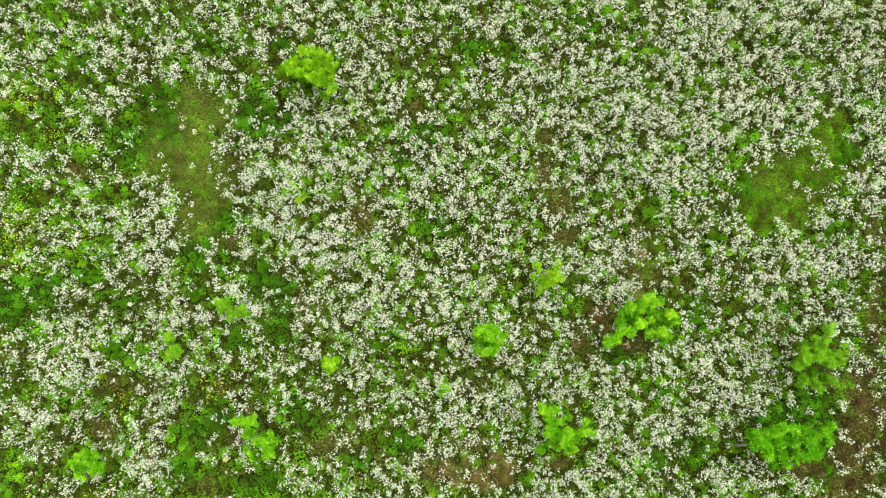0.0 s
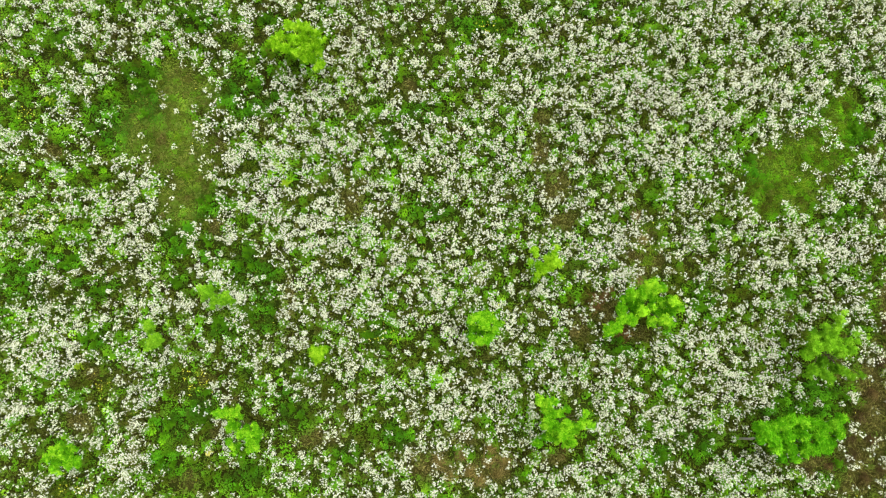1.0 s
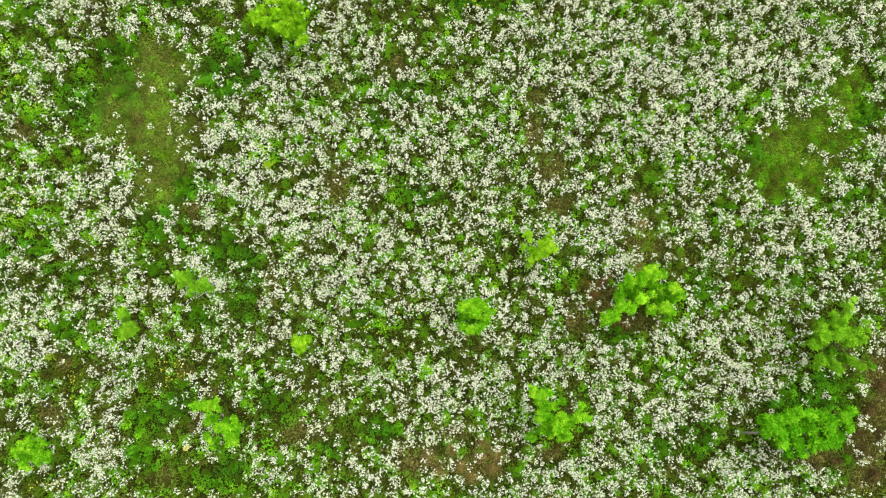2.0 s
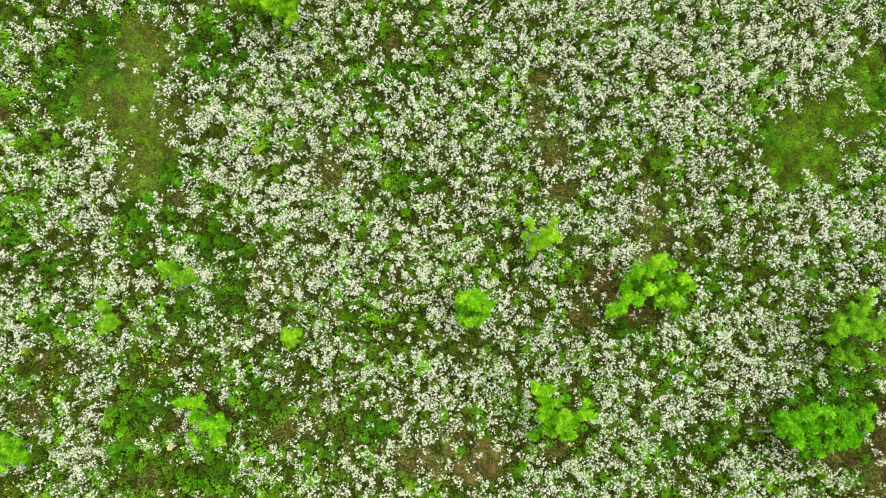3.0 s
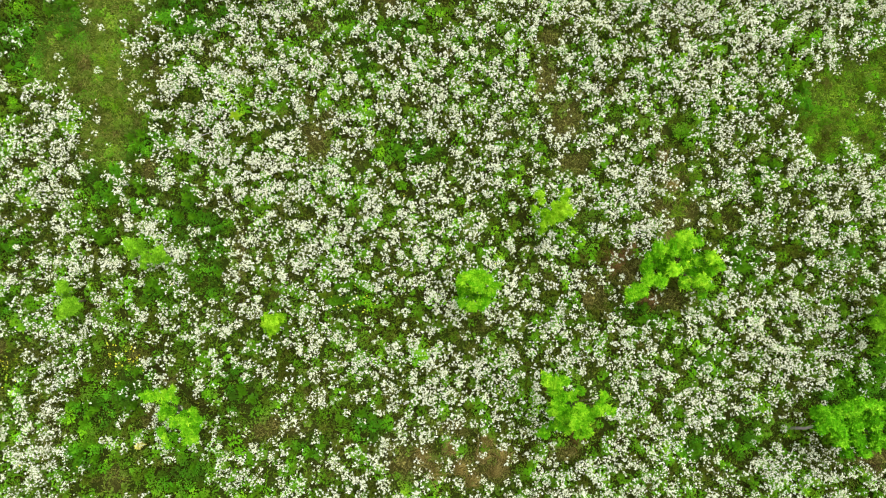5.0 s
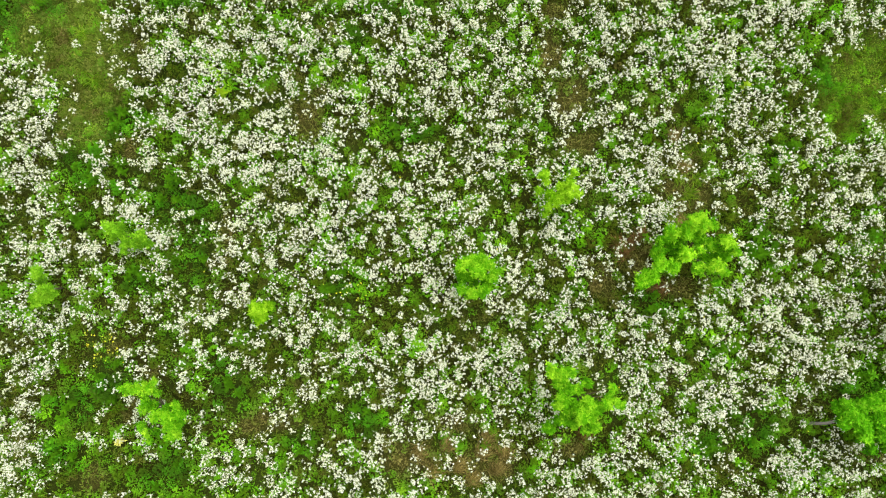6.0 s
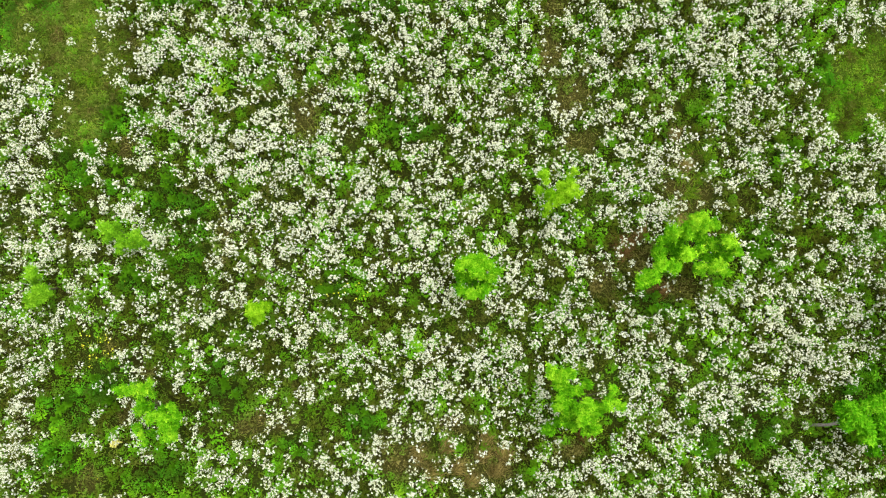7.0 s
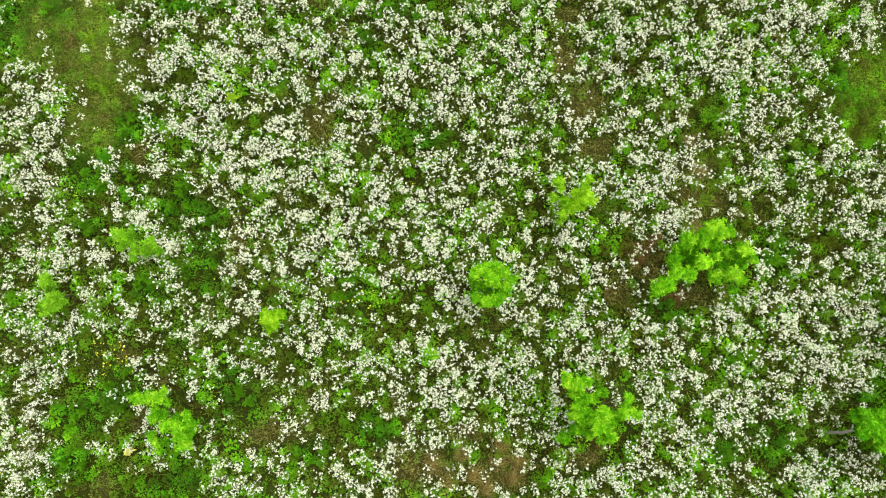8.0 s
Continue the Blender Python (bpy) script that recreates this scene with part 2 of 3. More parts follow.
THICK_EAST = [(0.32, 2.99, 0.82, 0.43), (1.55, 2.68, 0.79, 0.52), (-0.97, -0.24, 0.97, 0.49), (0.25, -0.54, 0.76, 0.49), (7.80, 4.89, 0.67, 0.52),
              (5.61, 4.73, 0.67, 0.37), (7.15, 3.79, 0.79, 0.58), (9.04, 4.27, 0.67, 0.27), (9.74, 7.13, 0.82, 0.37), (3.43, 5.50, 0.55, 0.37),
              (4.62, 0.15, 0.30, 0.43), (4.68, -0.54, 0.43, 0.30), (0.93, -3.53, 0.97, 0.33), (6.72, -1.28, 0.21, 0.24), (10.03, 0.22, 0.76, 0.46),
              (11.97, 2.40, 0.33, 0.52), (12.08, 5.79, 0.27, 0.30), (8.10, -3.13, 0.67, 0.40), (5.47, -4.47, 0.76, 0.43), (8.20, -5.45, 0.61, 0.33),
              (2.65, 4.56, 0.55, 0.33), (7.53, 6.95, 0.55, 0.40), (6.58, -2.37, 0.55, 0.30), (6.35, 2.70, 0.61, 0.40)]
SHADE = [(9.60, -4.31, 1.28, 0.55), (10.42, -2.53, 0.61, 0.79), (5.83, -1.18, 0.70, 0.52), (3.50, -4.24, 0.55, 0.52), (-3.41, 5.59, 0.55, 0.46),
         (8.38, -4.06, 0.33, 0.21)]
YELLOW = [(-11.42, 4.96, 0.40, 0.52), (-11.20, 1.51, 0.40, 0.76), (-9.84, 1.20, 0.40, 0.21), (-10.43, 3.73, 0.30, 0.15), (-5.85, -3.09, 0.33, 0.24),
          (-8.25, -3.45, 0.33, 0.33), (1.54, 6.09, 0.33, 0.18), (-1.19, -1.90, 0.40, 0.27), (-11.16, 0.22, 0.37, 0.24), (-8.76, -5.73, 0.46, 0.18)]
LUSH = LUSH_WEST + LUSH_EAST
BARE = BARE_WEST + BARE_EAST
THIN = THIN_WEST + THIN_EAST
THICK = THICK_WEST + THICK_EAST

rng = np.random.default_rng(7)
LATTICE = np.random.default_rng(3).random((256, 256))


def rough(x, y, size, shift=0):
    """Smooth random field, 0 to 1, with features about size metres across."""
    u, v = x / size + 71.3 + 17 * shift, y / size + 39.7 + 29 * shift
    i, j = np.floor(u).astype(int), np.floor(v).astype(int)
    a, b = u - i, v - j
    a, b = a * a * (3 - 2 * a), b * b * (3 - 2 * b)
    at = lambda p, q: LATTICE[p % 256, q % 256]
    return (at(i, j) * (1 - a) + at(i + 1, j) * a) * (1 - b) + (at(i, j + 1) * (1 - a) + at(i + 1, j + 1) * a) * b


def patches(x, y, spots):
    """How much a place belongs to the ragged-edged patches, 0 to 1."""
    wobble = 0.8 * (rough(x, y, 0.6, 5) - 0.5) + 0.7 * (rough(x, y, 0.22, 6) - 0.5)
    most = np.zeros_like(x)
    for cx, cy, rx, ry in spots:
        d = 0.9 * np.hypot((x - cx) / rx, (y - cy) / ry) + wobble
        most = np.maximum(most, np.clip((1.3 - d) / 0.65, 0, 1))
    return most


def lie(x, y):
    """Height of the ground."""
    return 0.10 * (rough(x, y, 4.0, 1) - 0.5) + 0.05 * (rough(x, y, 0.7, 2) - 0.5) + 0.03 * (rough(x, y, 0.2, 3) - 0.5)


def bloom(x, y):
    """Density of the white flowers, 0 to 1."""
    f = 0.56 + 0.14 * (rough(x, y, 1.1, 7) - 0.5) + 0.55 * (rough(x, y, 0.3, 8) - 0.5) + 0.5 * (rough(x, y, 0.16, 41) - 0.5)
    f = f * (1 - 0.68 * patches(x, y, THIN)) + 0.42 * patches(x, y, THICK)
    # the bloom is fullest up the middle and to the north-east, and thins out westward
    f = f + 0.10 * np.clip((y - 2) / 2, 0, 1) * np.clip((x - 1) / 2, 0, 1) + 0.05 * (x > -5)
    f = f - 0.12 * np.clip((-5.5 - x) / 2.5, 0, 1) * np.clip(y / 2, 0, 1) - 0.16 * np.clip((-2.5 - y) / 1.5, 0, 1) * np.clip((-1 - x) / 2, 0, 1)
    f = f * (1 - 0.94 * patches(x, y, TURF)) * (1 - 0.78 * patches(x, y, LUSH)) * (1 - 0.82 * patches(x, y, BARE)) * (1 - 0.85 * patches(x, y, SHADE))
    return np.clip(f, 0.0, 1.0)


def withered(x, y):
    """How dry the plants are, 0 to 1."""
    d = 0.76 * patches(x, y, BARE) + 0.65 * np.clip(rough(x, y, 0.8, 9) - 0.5, 0, 1) + 0.3 * (rough(x, y, 0.25, 10) - 0.5)
    return np.clip(d - 0.7 * patches(x, y, LUSH) - 0.6 * patches(x, y, TURF), 0, 1)


def scatter(count, keep, west=WEST, east=EAST, south=SOUTH, north=NORTH):
    x, y = rng.uniform(west, east, count), rng.uniform(south, north, count)
    kept = rng.random(count) < keep(x, y)
    return x[kept], y[kept]


def mesh_of(name, points, faces, mat, smooth=False, **fields):
    """A mesh from arrays: points (n, 3), faces (m, k); fields are point attributes."""
    me = bpy.data.meshes.new(name)
    me.vertices.add(len(points))
    me.vertices.foreach_set("co", np.ascontiguousarray(points, dtype=np.float32).ravel())
    k = faces.shape[1]
    me.loops.add(faces.size)
    me.loops.foreach_set("vertex_index", np.ascontiguousarray(faces, dtype=np.int32).ravel())
    me.polygons.add(len(faces))
    me.polygons.foreach_set("loop_start", np.arange(0, faces.size, k, dtype=np.int32))
    me.update(calc_edges=True)
    me.polygons.foreach_set("use_smooth", np.full(len(faces), smooth))
    for key, value in fields.items():
        me.attributes.new(key, "FLOAT", "POINT").data.foreach_set("value", np.ascontiguousarray(value, dtype=np.float32))
    me.materials.append(mat)
    return me


def spread(shape, faces):
    """shape (n, k, 3): n copies of a k-cornered pattern, whose faces are given once. All points, all faces."""
    n, k, _ = shape.shape
    return shape.reshape(-1, 3), (faces[None] + (np.arange(n) * k)[:, None, None]).reshape(-1, faces.shape[1])


def directions(turn, rise):
    """Unit vectors along, across and out of leaves that point to turn and climb by rise (radians)."""
    along = np.stack([np.cos(turn) * np.cos(rise), np.sin(turn) * np.cos(rise), np.sin(rise)], -1)
    across = np.stack([-np.sin(turn), np.cos(turn), np.zeros_like(turn)], -1)
    return along, across, np.cross(along, across)


KITE = np.array([(0, 1, 2), (0, 2, 3)])


def leaves(base, turn, rise, length, width, fold=0.25):
    """Pointed leaves folded along the midrib: base, side, tip, side."""
    along, across, out = directions(turn, rise)
    l, w = length[:, None], width[:, None]
    side = base + along * l * 0.5
    lift = out * w * fold
    return np.stack([base, side + across * w / 2 + lift, base + along * l - out * l * 0.12, side - across * w / 2 + lift], 1)


BLADE_FACES = np.array([(0, 1, 2), (1, 3, 2), (2, 3, 4)])


def blades(base, turn, rise, length, width):
    """Grass blades that bow over towards their tips."""
    along, across, out = directions(turn, rise)
    low, _, _ = directions(turn, rise - 0.9)
    l, w = length[:, None], width[:, None]
    half = base + along * l * 0.55
    return np.stack([base - across * w / 2, base + across * w / 2, half - across * w * 0.42, half + across * w * 0.42, half + low * l * 0.45], 1)


# ---- the ground, one sheet out to the horizon ----
def ground_sheet():
    out = np.array([14.5, 17, 21, 27, 36, 60, 120, 300, 800, 2000.0])
    xs = np.concatenate([-out[::-1], np.linspace(-13.2, 13.4, 240), out])
    ys = np.concatenate([-out[::-1], np.linspace(-7.6, 9.0, 150), out])
    x, y = (a.ravel() for a in np.meshgrid(xs, ys))
    z = lie(x, y) * (np.hypot(x, y) < 60)
    w, h = len(xs), len(ys)
    i, j = (a.ravel() for a in np.meshgrid(np.arange(w - 1), np.arange(h - 1)))
    at = j * w + i
    faces = np.stack([at, at + 1, at + w + 1, at + w], 1)
    far = np.clip((np.maximum(np.abs(x) - 15, np.abs(y) - 11)) / 12, 0, 0.8)
    return mesh_of("ground", np.stack([x, y, z], 1), faces, SOIL, True, dry=withered(x, y), far=far, sward=0.5 * patches(x, y, TURF))


tagged(new("ground", ground_sheet()), "dark brown soil with moss and dead thatch under the meadow", "ground", kind="structure")


# ---- meadow plants that nobody could count ----
def flower_heads(x, y, z, radius):
    """Small four-petalled flowers, tipped any way and cupped a little: a petal to each corner."""
    n = len(x)
    centre = np.stack([x, y, z], -1)
    turn, tip = rng.uniform(0, 2 * np.pi, n), rng.uniform(0, 0.75, n)
    lean = np.stack([np.cos(turn) * np.sin(tip), np.sin(turn) * np.sin(tip), np.cos(tip)], -1)
    u = np.cross(lean, np.array([0.3, 0.9, 0.1]))
    u /= np.linalg.norm(u, axis=1)[:, None]
    v = np.cross(lean, u)
    spin = rng.uniform(0, 2 * np.pi, n)[:, None]
    p, q = u * np.cos(spin) + v * np.sin(spin), v * np.cos(spin) - u * np.sin(spin)
    r, w = radius[:, None], (radius * rng.uniform(0.7, 1.0, n))[:, None]
    up = lean * r * 0.3
    return spread(np.stack([centre - p * r + up, centre + q * w, centre + p * r + up, centre - q * w], 1), np.array([(0, 1, 3), (1, 2, 3)]))


def flowering(x, y, sprays, wide, heads):
    """Flowers over plants that stand at x, y: each plant spreads its sprays, each spray ends in a few flowers close together."""
    count = rng.integers(5, sprays, len(x))
    of = np.repeat(np.arange(len(x)), count)
    sway, out = rng.uniform(0, 2 * np.pi, len(of)), np.sqrt(rng.random(len(of)))
    off = (wide * rng.uniform(0.6, 1.25, len(x)))[of] * out
    tall = rng.uniform(0.20, 0.42, len(x))[of] - 0.06 * out + rng.uniform(-0.08, 0.05, len(of))
    sx, sy = x[of] + off * np.cos(sway), y[of] + off * np.sin(sway)
    each = np.minimum(1 + rng.poisson(heads, len(sx)), 9)
    spray = np.repeat(np.arange(len(sx)), each)
    tuft = (0.005 + 0.007 * np.sqrt(each) * rng.uniform(0.7, 1.5, len(sx)))[spray]
    turn, out = rng.uniform(0, 2 * np.pi, len(spray)), np.sqrt(rng.random(len(spray)))
    hx, hy = sx[spray] + tuft * out * np.cos(turn), sy[spray] + tuft * out * np.sin(turn)
    hz = lie(hx, hy) + tall[spray] - 0.6 * tuft * out + rng.uniform(-0.015, 0.01, len(spray))
    return of, sx, sy, lie(sx, sy) + tall, hx, hy, hz


def white_flowers():
    x, y = scatter(22500, bloom)
    of, sx, sy, sz, hx, hy, hz = flowering(x, y, 15, 0.105, 2.05)
    points, faces = flower_heads(hx, hy, hz, rng.uniform(0.0092, 0.0166, len(hx)))
    tagged(new("white_flowers", mesh_of("white_flowers", points, faces, PETAL)), "dense small white wildflowers in loose clusters over the meadow", "flowers", kind="stuff")
    # every other spray has a stem of its own from the ground
    of, sx, sy, sz = of[::2], sx[::2], sy[::2], sz[::2]
    foot = np.stack([x, y, lie(x, y)], -1)[of]
    foot[:, :2] += rng.normal(0, 0.02, (len(of), 2))
    top = np.stack([sx, sy, sz - 0.02], -1)
    wide = np.zeros_like(top)
    wide[:, 0], wide[:, 1] = 0.0028 * np.cos(3.1 * sx * 40), 0.0028 * np.sin(3.1 * sx * 40)
    points, faces = spread(np.stack([foot - wide, foot + wide, top + wide * 0.7, top - wide * 0.7], 1), np.array([(0, 1, 2, 3)]))
    tagged(new("flower_stems", mesh_of("flower_stems", points, faces, STEM)), "thin green stems of the white wildflowers", "stems", kind="stuff")
    # unopened buds and young pods stand off the stems under the flowers
    up = np.arange(len(sx))
    n = len(up)
    along = rng.uniform(0.62, 0.97, n)[:, None]
    length = rng.uniform(0.024, 0.048, n)
    shape = leaves(foot[up] * (1 - along) + top[up] * along, rng.uniform(0, 6.283, n), rng.uniform(-0.1, 0.9, n), length, length * rng.uniform(0.22, 0.4, n), 0.3)
    points, faces = spread(shape, KITE)
    tagged(new("flower_buds", mesh_of("flower_buds", points, faces, BUD)), "pale grey-green buds and pods below the white wildflowers", "buds", kind="stuff")


def outer_flowers():
    """The meadow round about, past what is looked at."""
    edge = lambda x, y: np.where((x > WEST) & (x < EAST) & (y > SOUTH) & (y < NORTH), 0, 0.5 * bloom(x, y))
    x, y = scatter(18000, edge, -24, 24, -17, 18)
    _, _, _, _, hx, hy, hz = flowering(x, y, 8, 0.15, 1.2)
    points, faces = flower_heads(hx, hy, hz, rng.uniform(0.018, 0.03, len(hx)))
    tagged(new("white_flowers", mesh_of("white_flowers", points, faces, PETAL)), "white wildflowers in the meadow round about", "flowers", kind="stuff")
    x, y = scatter(80000, lambda x, y: np.where((x > WEST) & (x < EAST) & (y > SOUTH) & (y < NORTH), 0, 0.9), -24, 24, -17, 18)
    n = len(x)
    shape = leaves(np.stack([x, y, lie(x, y) + rng.uniform(0.0, 0.15, n)], -1), rng.uniform(0, 6.3, n), rng.uniform(0.0, 1.0, n), rng.uniform(0.08, 0.2, n), rng.uniform(0.03, 0.06, n))
    points, faces = spread(shape, KITE)
    tagged(new("meadow_leaves", mesh_of("meadow_leaves", points, faces, HERB, dry=np.repeat(withered(x, y), 4), tone=np.repeat(rng.random(n), 4))), "green leaves of the meadow round about", "plants", kind="stuff")


def yellow_flowers():
    x, y = scatter(80000, lambda x, y: 0.002 + 0.5 * patches(x, y, YELLOW))
    n = len(x)
    points, faces = flower_heads(x, y, lie(x, y) + rng.uniform(0.15, 0.34, n), rng.uniform(0.009, 0.018, n))
    tagged(new("yellow_flowers", mesh_of("yellow_flowers", points, faces, YELLOW_PETAL)), "scattered small yellow wildflowers among the grass", "flowers", kind="stuff")


def meadow_leaves():
    """Low leafy herbs: domes of leaves, the upper ones spread to the light."""
    px, py = scatter(33000, lambda x, y: np.clip(0.35 + 1.1 * rough(x, y, 0.28, 21), 0, 1) * (0.95 - 0.6 * patches(x, y, BARE) - 0.05 * patches(x, y, TURF)))
    # plants crowd into cushions with hollows between them
    tall = (0.04 + 0.36 * rough(px, py, 0.28, 21) ** 1.3) * rng.uniform(0.6, 1.3, len(px)) * (1 - 0.6 * patches(px, py, TURF)) + 0.08 * patches(px, py, LUSH) * rng.random(len(px))
    wide = rng.uniform(0.04, 0.095, len(px))
    size = np.where(rng.random(len(px)) < 0.22, rng.uniform(0.042, 0.065, len(px)), rng.uniform(0.022, 0.040, len(px)))
    tone = np.clip(0.16 + 0.42 * rng.random(len(px)) + 0.4 * (rough(px, py, 0.5, 14) - 0.5) + 1.1 * (rough(px, py, 0.17, 22) - 0.5) + 0.2 * patches(px, py, YELLOW) * (py > -2) + 0.15 * np.clip((-7 - px) / 3, 0, 1) * np.clip((py + 1) / 2, 0, 1), 0, 1)
    lush = patches(px, py, LUSH)
    tone = np.clip(tone - 0.25 * patches(px, py, BARE) + 0.1 * lush, 0, 1)
    dry = np.clip(withered(px, py) * 0.8 + 0.45 * patches(px, py, TURF) * ((px < -5) & (py > 1)) + rng.normal(0, 0.16, len(px)), 0, 1)
    of = np.repeat(np.arange(len(px)), rng.integers(16, 40, len(px)))
    n = len(of)
    turn, out = rng.uniform(0, 6.283, n), np.sqrt(rng.random(n))
    x, y = px[of] + wide[of] * out * np.cos(turn), py[of] + wide[of] * out * np.sin(turn)
    z = lie(x, y) + 0.01 + tall[of] * (1 - 0.75 * out ** 2) * rng.uniform(0.35, 1.0, n)
    length = size[of] * rng.uniform(0.7, 1.3, n)
    shape = leaves(np.stack([x, y, z], -1), turn + rng.normal(0, 0.7, n), rng.uniform(-0.4, 0.6, n), length, length * rng.uniform(0.48, 0.75, n), 0.3)
    points, faces = spread(shape, KITE)
    me = mesh_of("meadow_leaves", points, faces, HERB, dry=np.repeat(dry[of], 4), lush=np.repeat(0.75 * lush[of], 4), tone=np.repeat(tone[of], 4))
    tagged(new("meadow_leaves", me), "dense low leaves of meadow herbs, green to olive brown", "plants", kind="stuff")


def meadow_grass():
    x, y = scatter(205000, lambda x, y: 0.42 + 0.5 * patches(x, y, TURF) + 0.4 * patches(x, y, BARE))
    for cx, cy, rx, ry in TURF:
        more = scatter(int(6500 * rx * ry), lambda x, y: patches(x, y, TURF) * np.clip(1.9 * rough(x, y, 0.16, 31), 0.1, 1), cx - 1.3 * rx, cx + 1.3 * rx, cy - 1.3 * ry, cy + 1.3 * ry)
        x, y = np.append(x, more[0]), np.append(y, more[1])
    n = len(x)
    turf, bare = patches(x, y, TURF), patches(x, y, BARE)
    length = rng.uniform(0.06, 0.14, n) * (1 + 0.5 * bare)
    comb = 6.3 * rough(x, y, 1.2, 12) + 4.0 * turf * rough(x, y, 0.16, 32) + rng.normal(0, 0.8, n)
    rise = rng.uniform(0.2, 1.3, n) * (1 - 0.45 * bare)
    shape = blades(np.stack([x, y, lie(x, y) - 0.005], -1), comb, rise, length, rng.uniform(0.005, 0.010, n))
    points, faces = spread(shape, BLADE_FACES)
    dry = np.clip(withered(x, y) + 0.42 * turf * ((x < -5) & (y > 1)) + 0.3 * turf * (rough(x, y, 0.3, 33) - 0.4) + rng.normal(0.05, 0.15, n), 0, 1)
    tagged(new("meadow_grass", mesh_of("meadow_grass", points, faces, BLADE, dry=np.repeat(dry, 5))), "fine meadow grass, green with withered brown patches", "grass", kind="stuff")


white_flowers()
outer_flowers()
yellow_flowers()
meadow_leaves()
meadow_grass()


# ---- young trees ----
def part(name, me, parent, label=""):
    ob = new(name, me)
    ob.parent = parent
    return tagged(ob, label)


def tube(path, radii, sides=7, mat=BARK):
    """A tapering round stem along a path, closed at both ends."""
    path = np.array(path, dtype=float)
    rings = []
    for k, (p, r) in enumerate(zip(path, radii)):
        ahead = path[min(k + 1, len(path) - 1)] - path[max(k - 1, 0)]
        ahead /= np.linalg.norm(ahead)
        u = np.cross(ahead, (0.31, 0.87, 0.12))
        u /= np.linalg.norm(u)
        v = np.cross(ahead, u)
        a = np.arange(sides) * 2 * np.pi / sides
        rings.append(p + r * (np.cos(a)[:, None] * u + np.sin(a)[:, None] * v))
    k, s = len(path), sides
    faces = [(i * s + j, i * s + (j + 1) % s, (i + 1) * s + (j + 1) % s, (i + 1) * s + j) for i in range(k - 1) for j in range(s)]
    points = np.concatenate(rings)
    me = bpy.data.meshes.new("stem")
    me.from_pydata(points.tolist(), [], faces + [tuple(range(s))[::-1], tuple(range((k - 1) * s, k * s))])
    me.polygons.foreach_set("use_smooth", [True] * len(me.polygons))
    me.materials.append(mat)
    return me


def foliage(r, tall, mat, size, fullness, bias):
    """A clump, r to its leaf tips, of leafy shoots that rise out of an uneven dome; narrow leaflets spread along each
    shoot. bias: painted light (+) or shade (-) for the whole clump's leaf colour.
    """
    count = max(9, int(fullness * 2300 * r * r))
    turn, out = rng.uniform(0, 6.283, count), np.sqrt(rng.random(count))
    wave = 1 + 0.2 * np.sin(3 * turn + rng.uniform(0, 6)) + 0.15 * np.sin(5 * turn + rng.uniform(0, 6))
    reach = out * max(r - 0.055, 0.02) * wave
    dome = tall * np.sqrt(np.clip(1 - (out * 0.93) ** 2, 0, 1))
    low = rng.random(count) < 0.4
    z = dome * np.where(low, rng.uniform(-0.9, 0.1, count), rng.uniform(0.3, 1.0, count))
    root = np.stack([reach * np.cos(turn), reach * np.sin(turn), z], -1)
    aim, climb = turn + rng.normal(0, 0.8, count), rng.uniform(0.15, 1.4, count)
    axis, _, _ = directions(aim, climb)
    shoot = rng.uniform(0.04, 0.12, count)
    each = 10
    s = np.tile(np.linspace(0.1, 1.0, each), count)
    base = np.repeat(root, each, 0) + np.repeat(axis * shoot[:, None], each, 0) * s[:, None]
    n = len(base)
    way = np.tile(np.arange(each) * 2.4, count) + np.repeat(rng.uniform(0, 6.3, count), each)
    length = size * rng.uniform(0.6, 1.4, n) * (1.1 - 0.3 * s)
    shape = leaves(base, way, rng.uniform(-0.3, 0.6, n) + 0.4 * s, length, length * rng.uniform(0.3, 0.45, n), 0.35)
    points, faces = spread(shape, KITE)
    # paler new growth at tips; painted shade on low shoots, painted light on top
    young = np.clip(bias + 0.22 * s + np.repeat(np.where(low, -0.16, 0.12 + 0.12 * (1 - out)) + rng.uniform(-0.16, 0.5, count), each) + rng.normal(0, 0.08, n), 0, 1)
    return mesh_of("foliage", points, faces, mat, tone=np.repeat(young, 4))


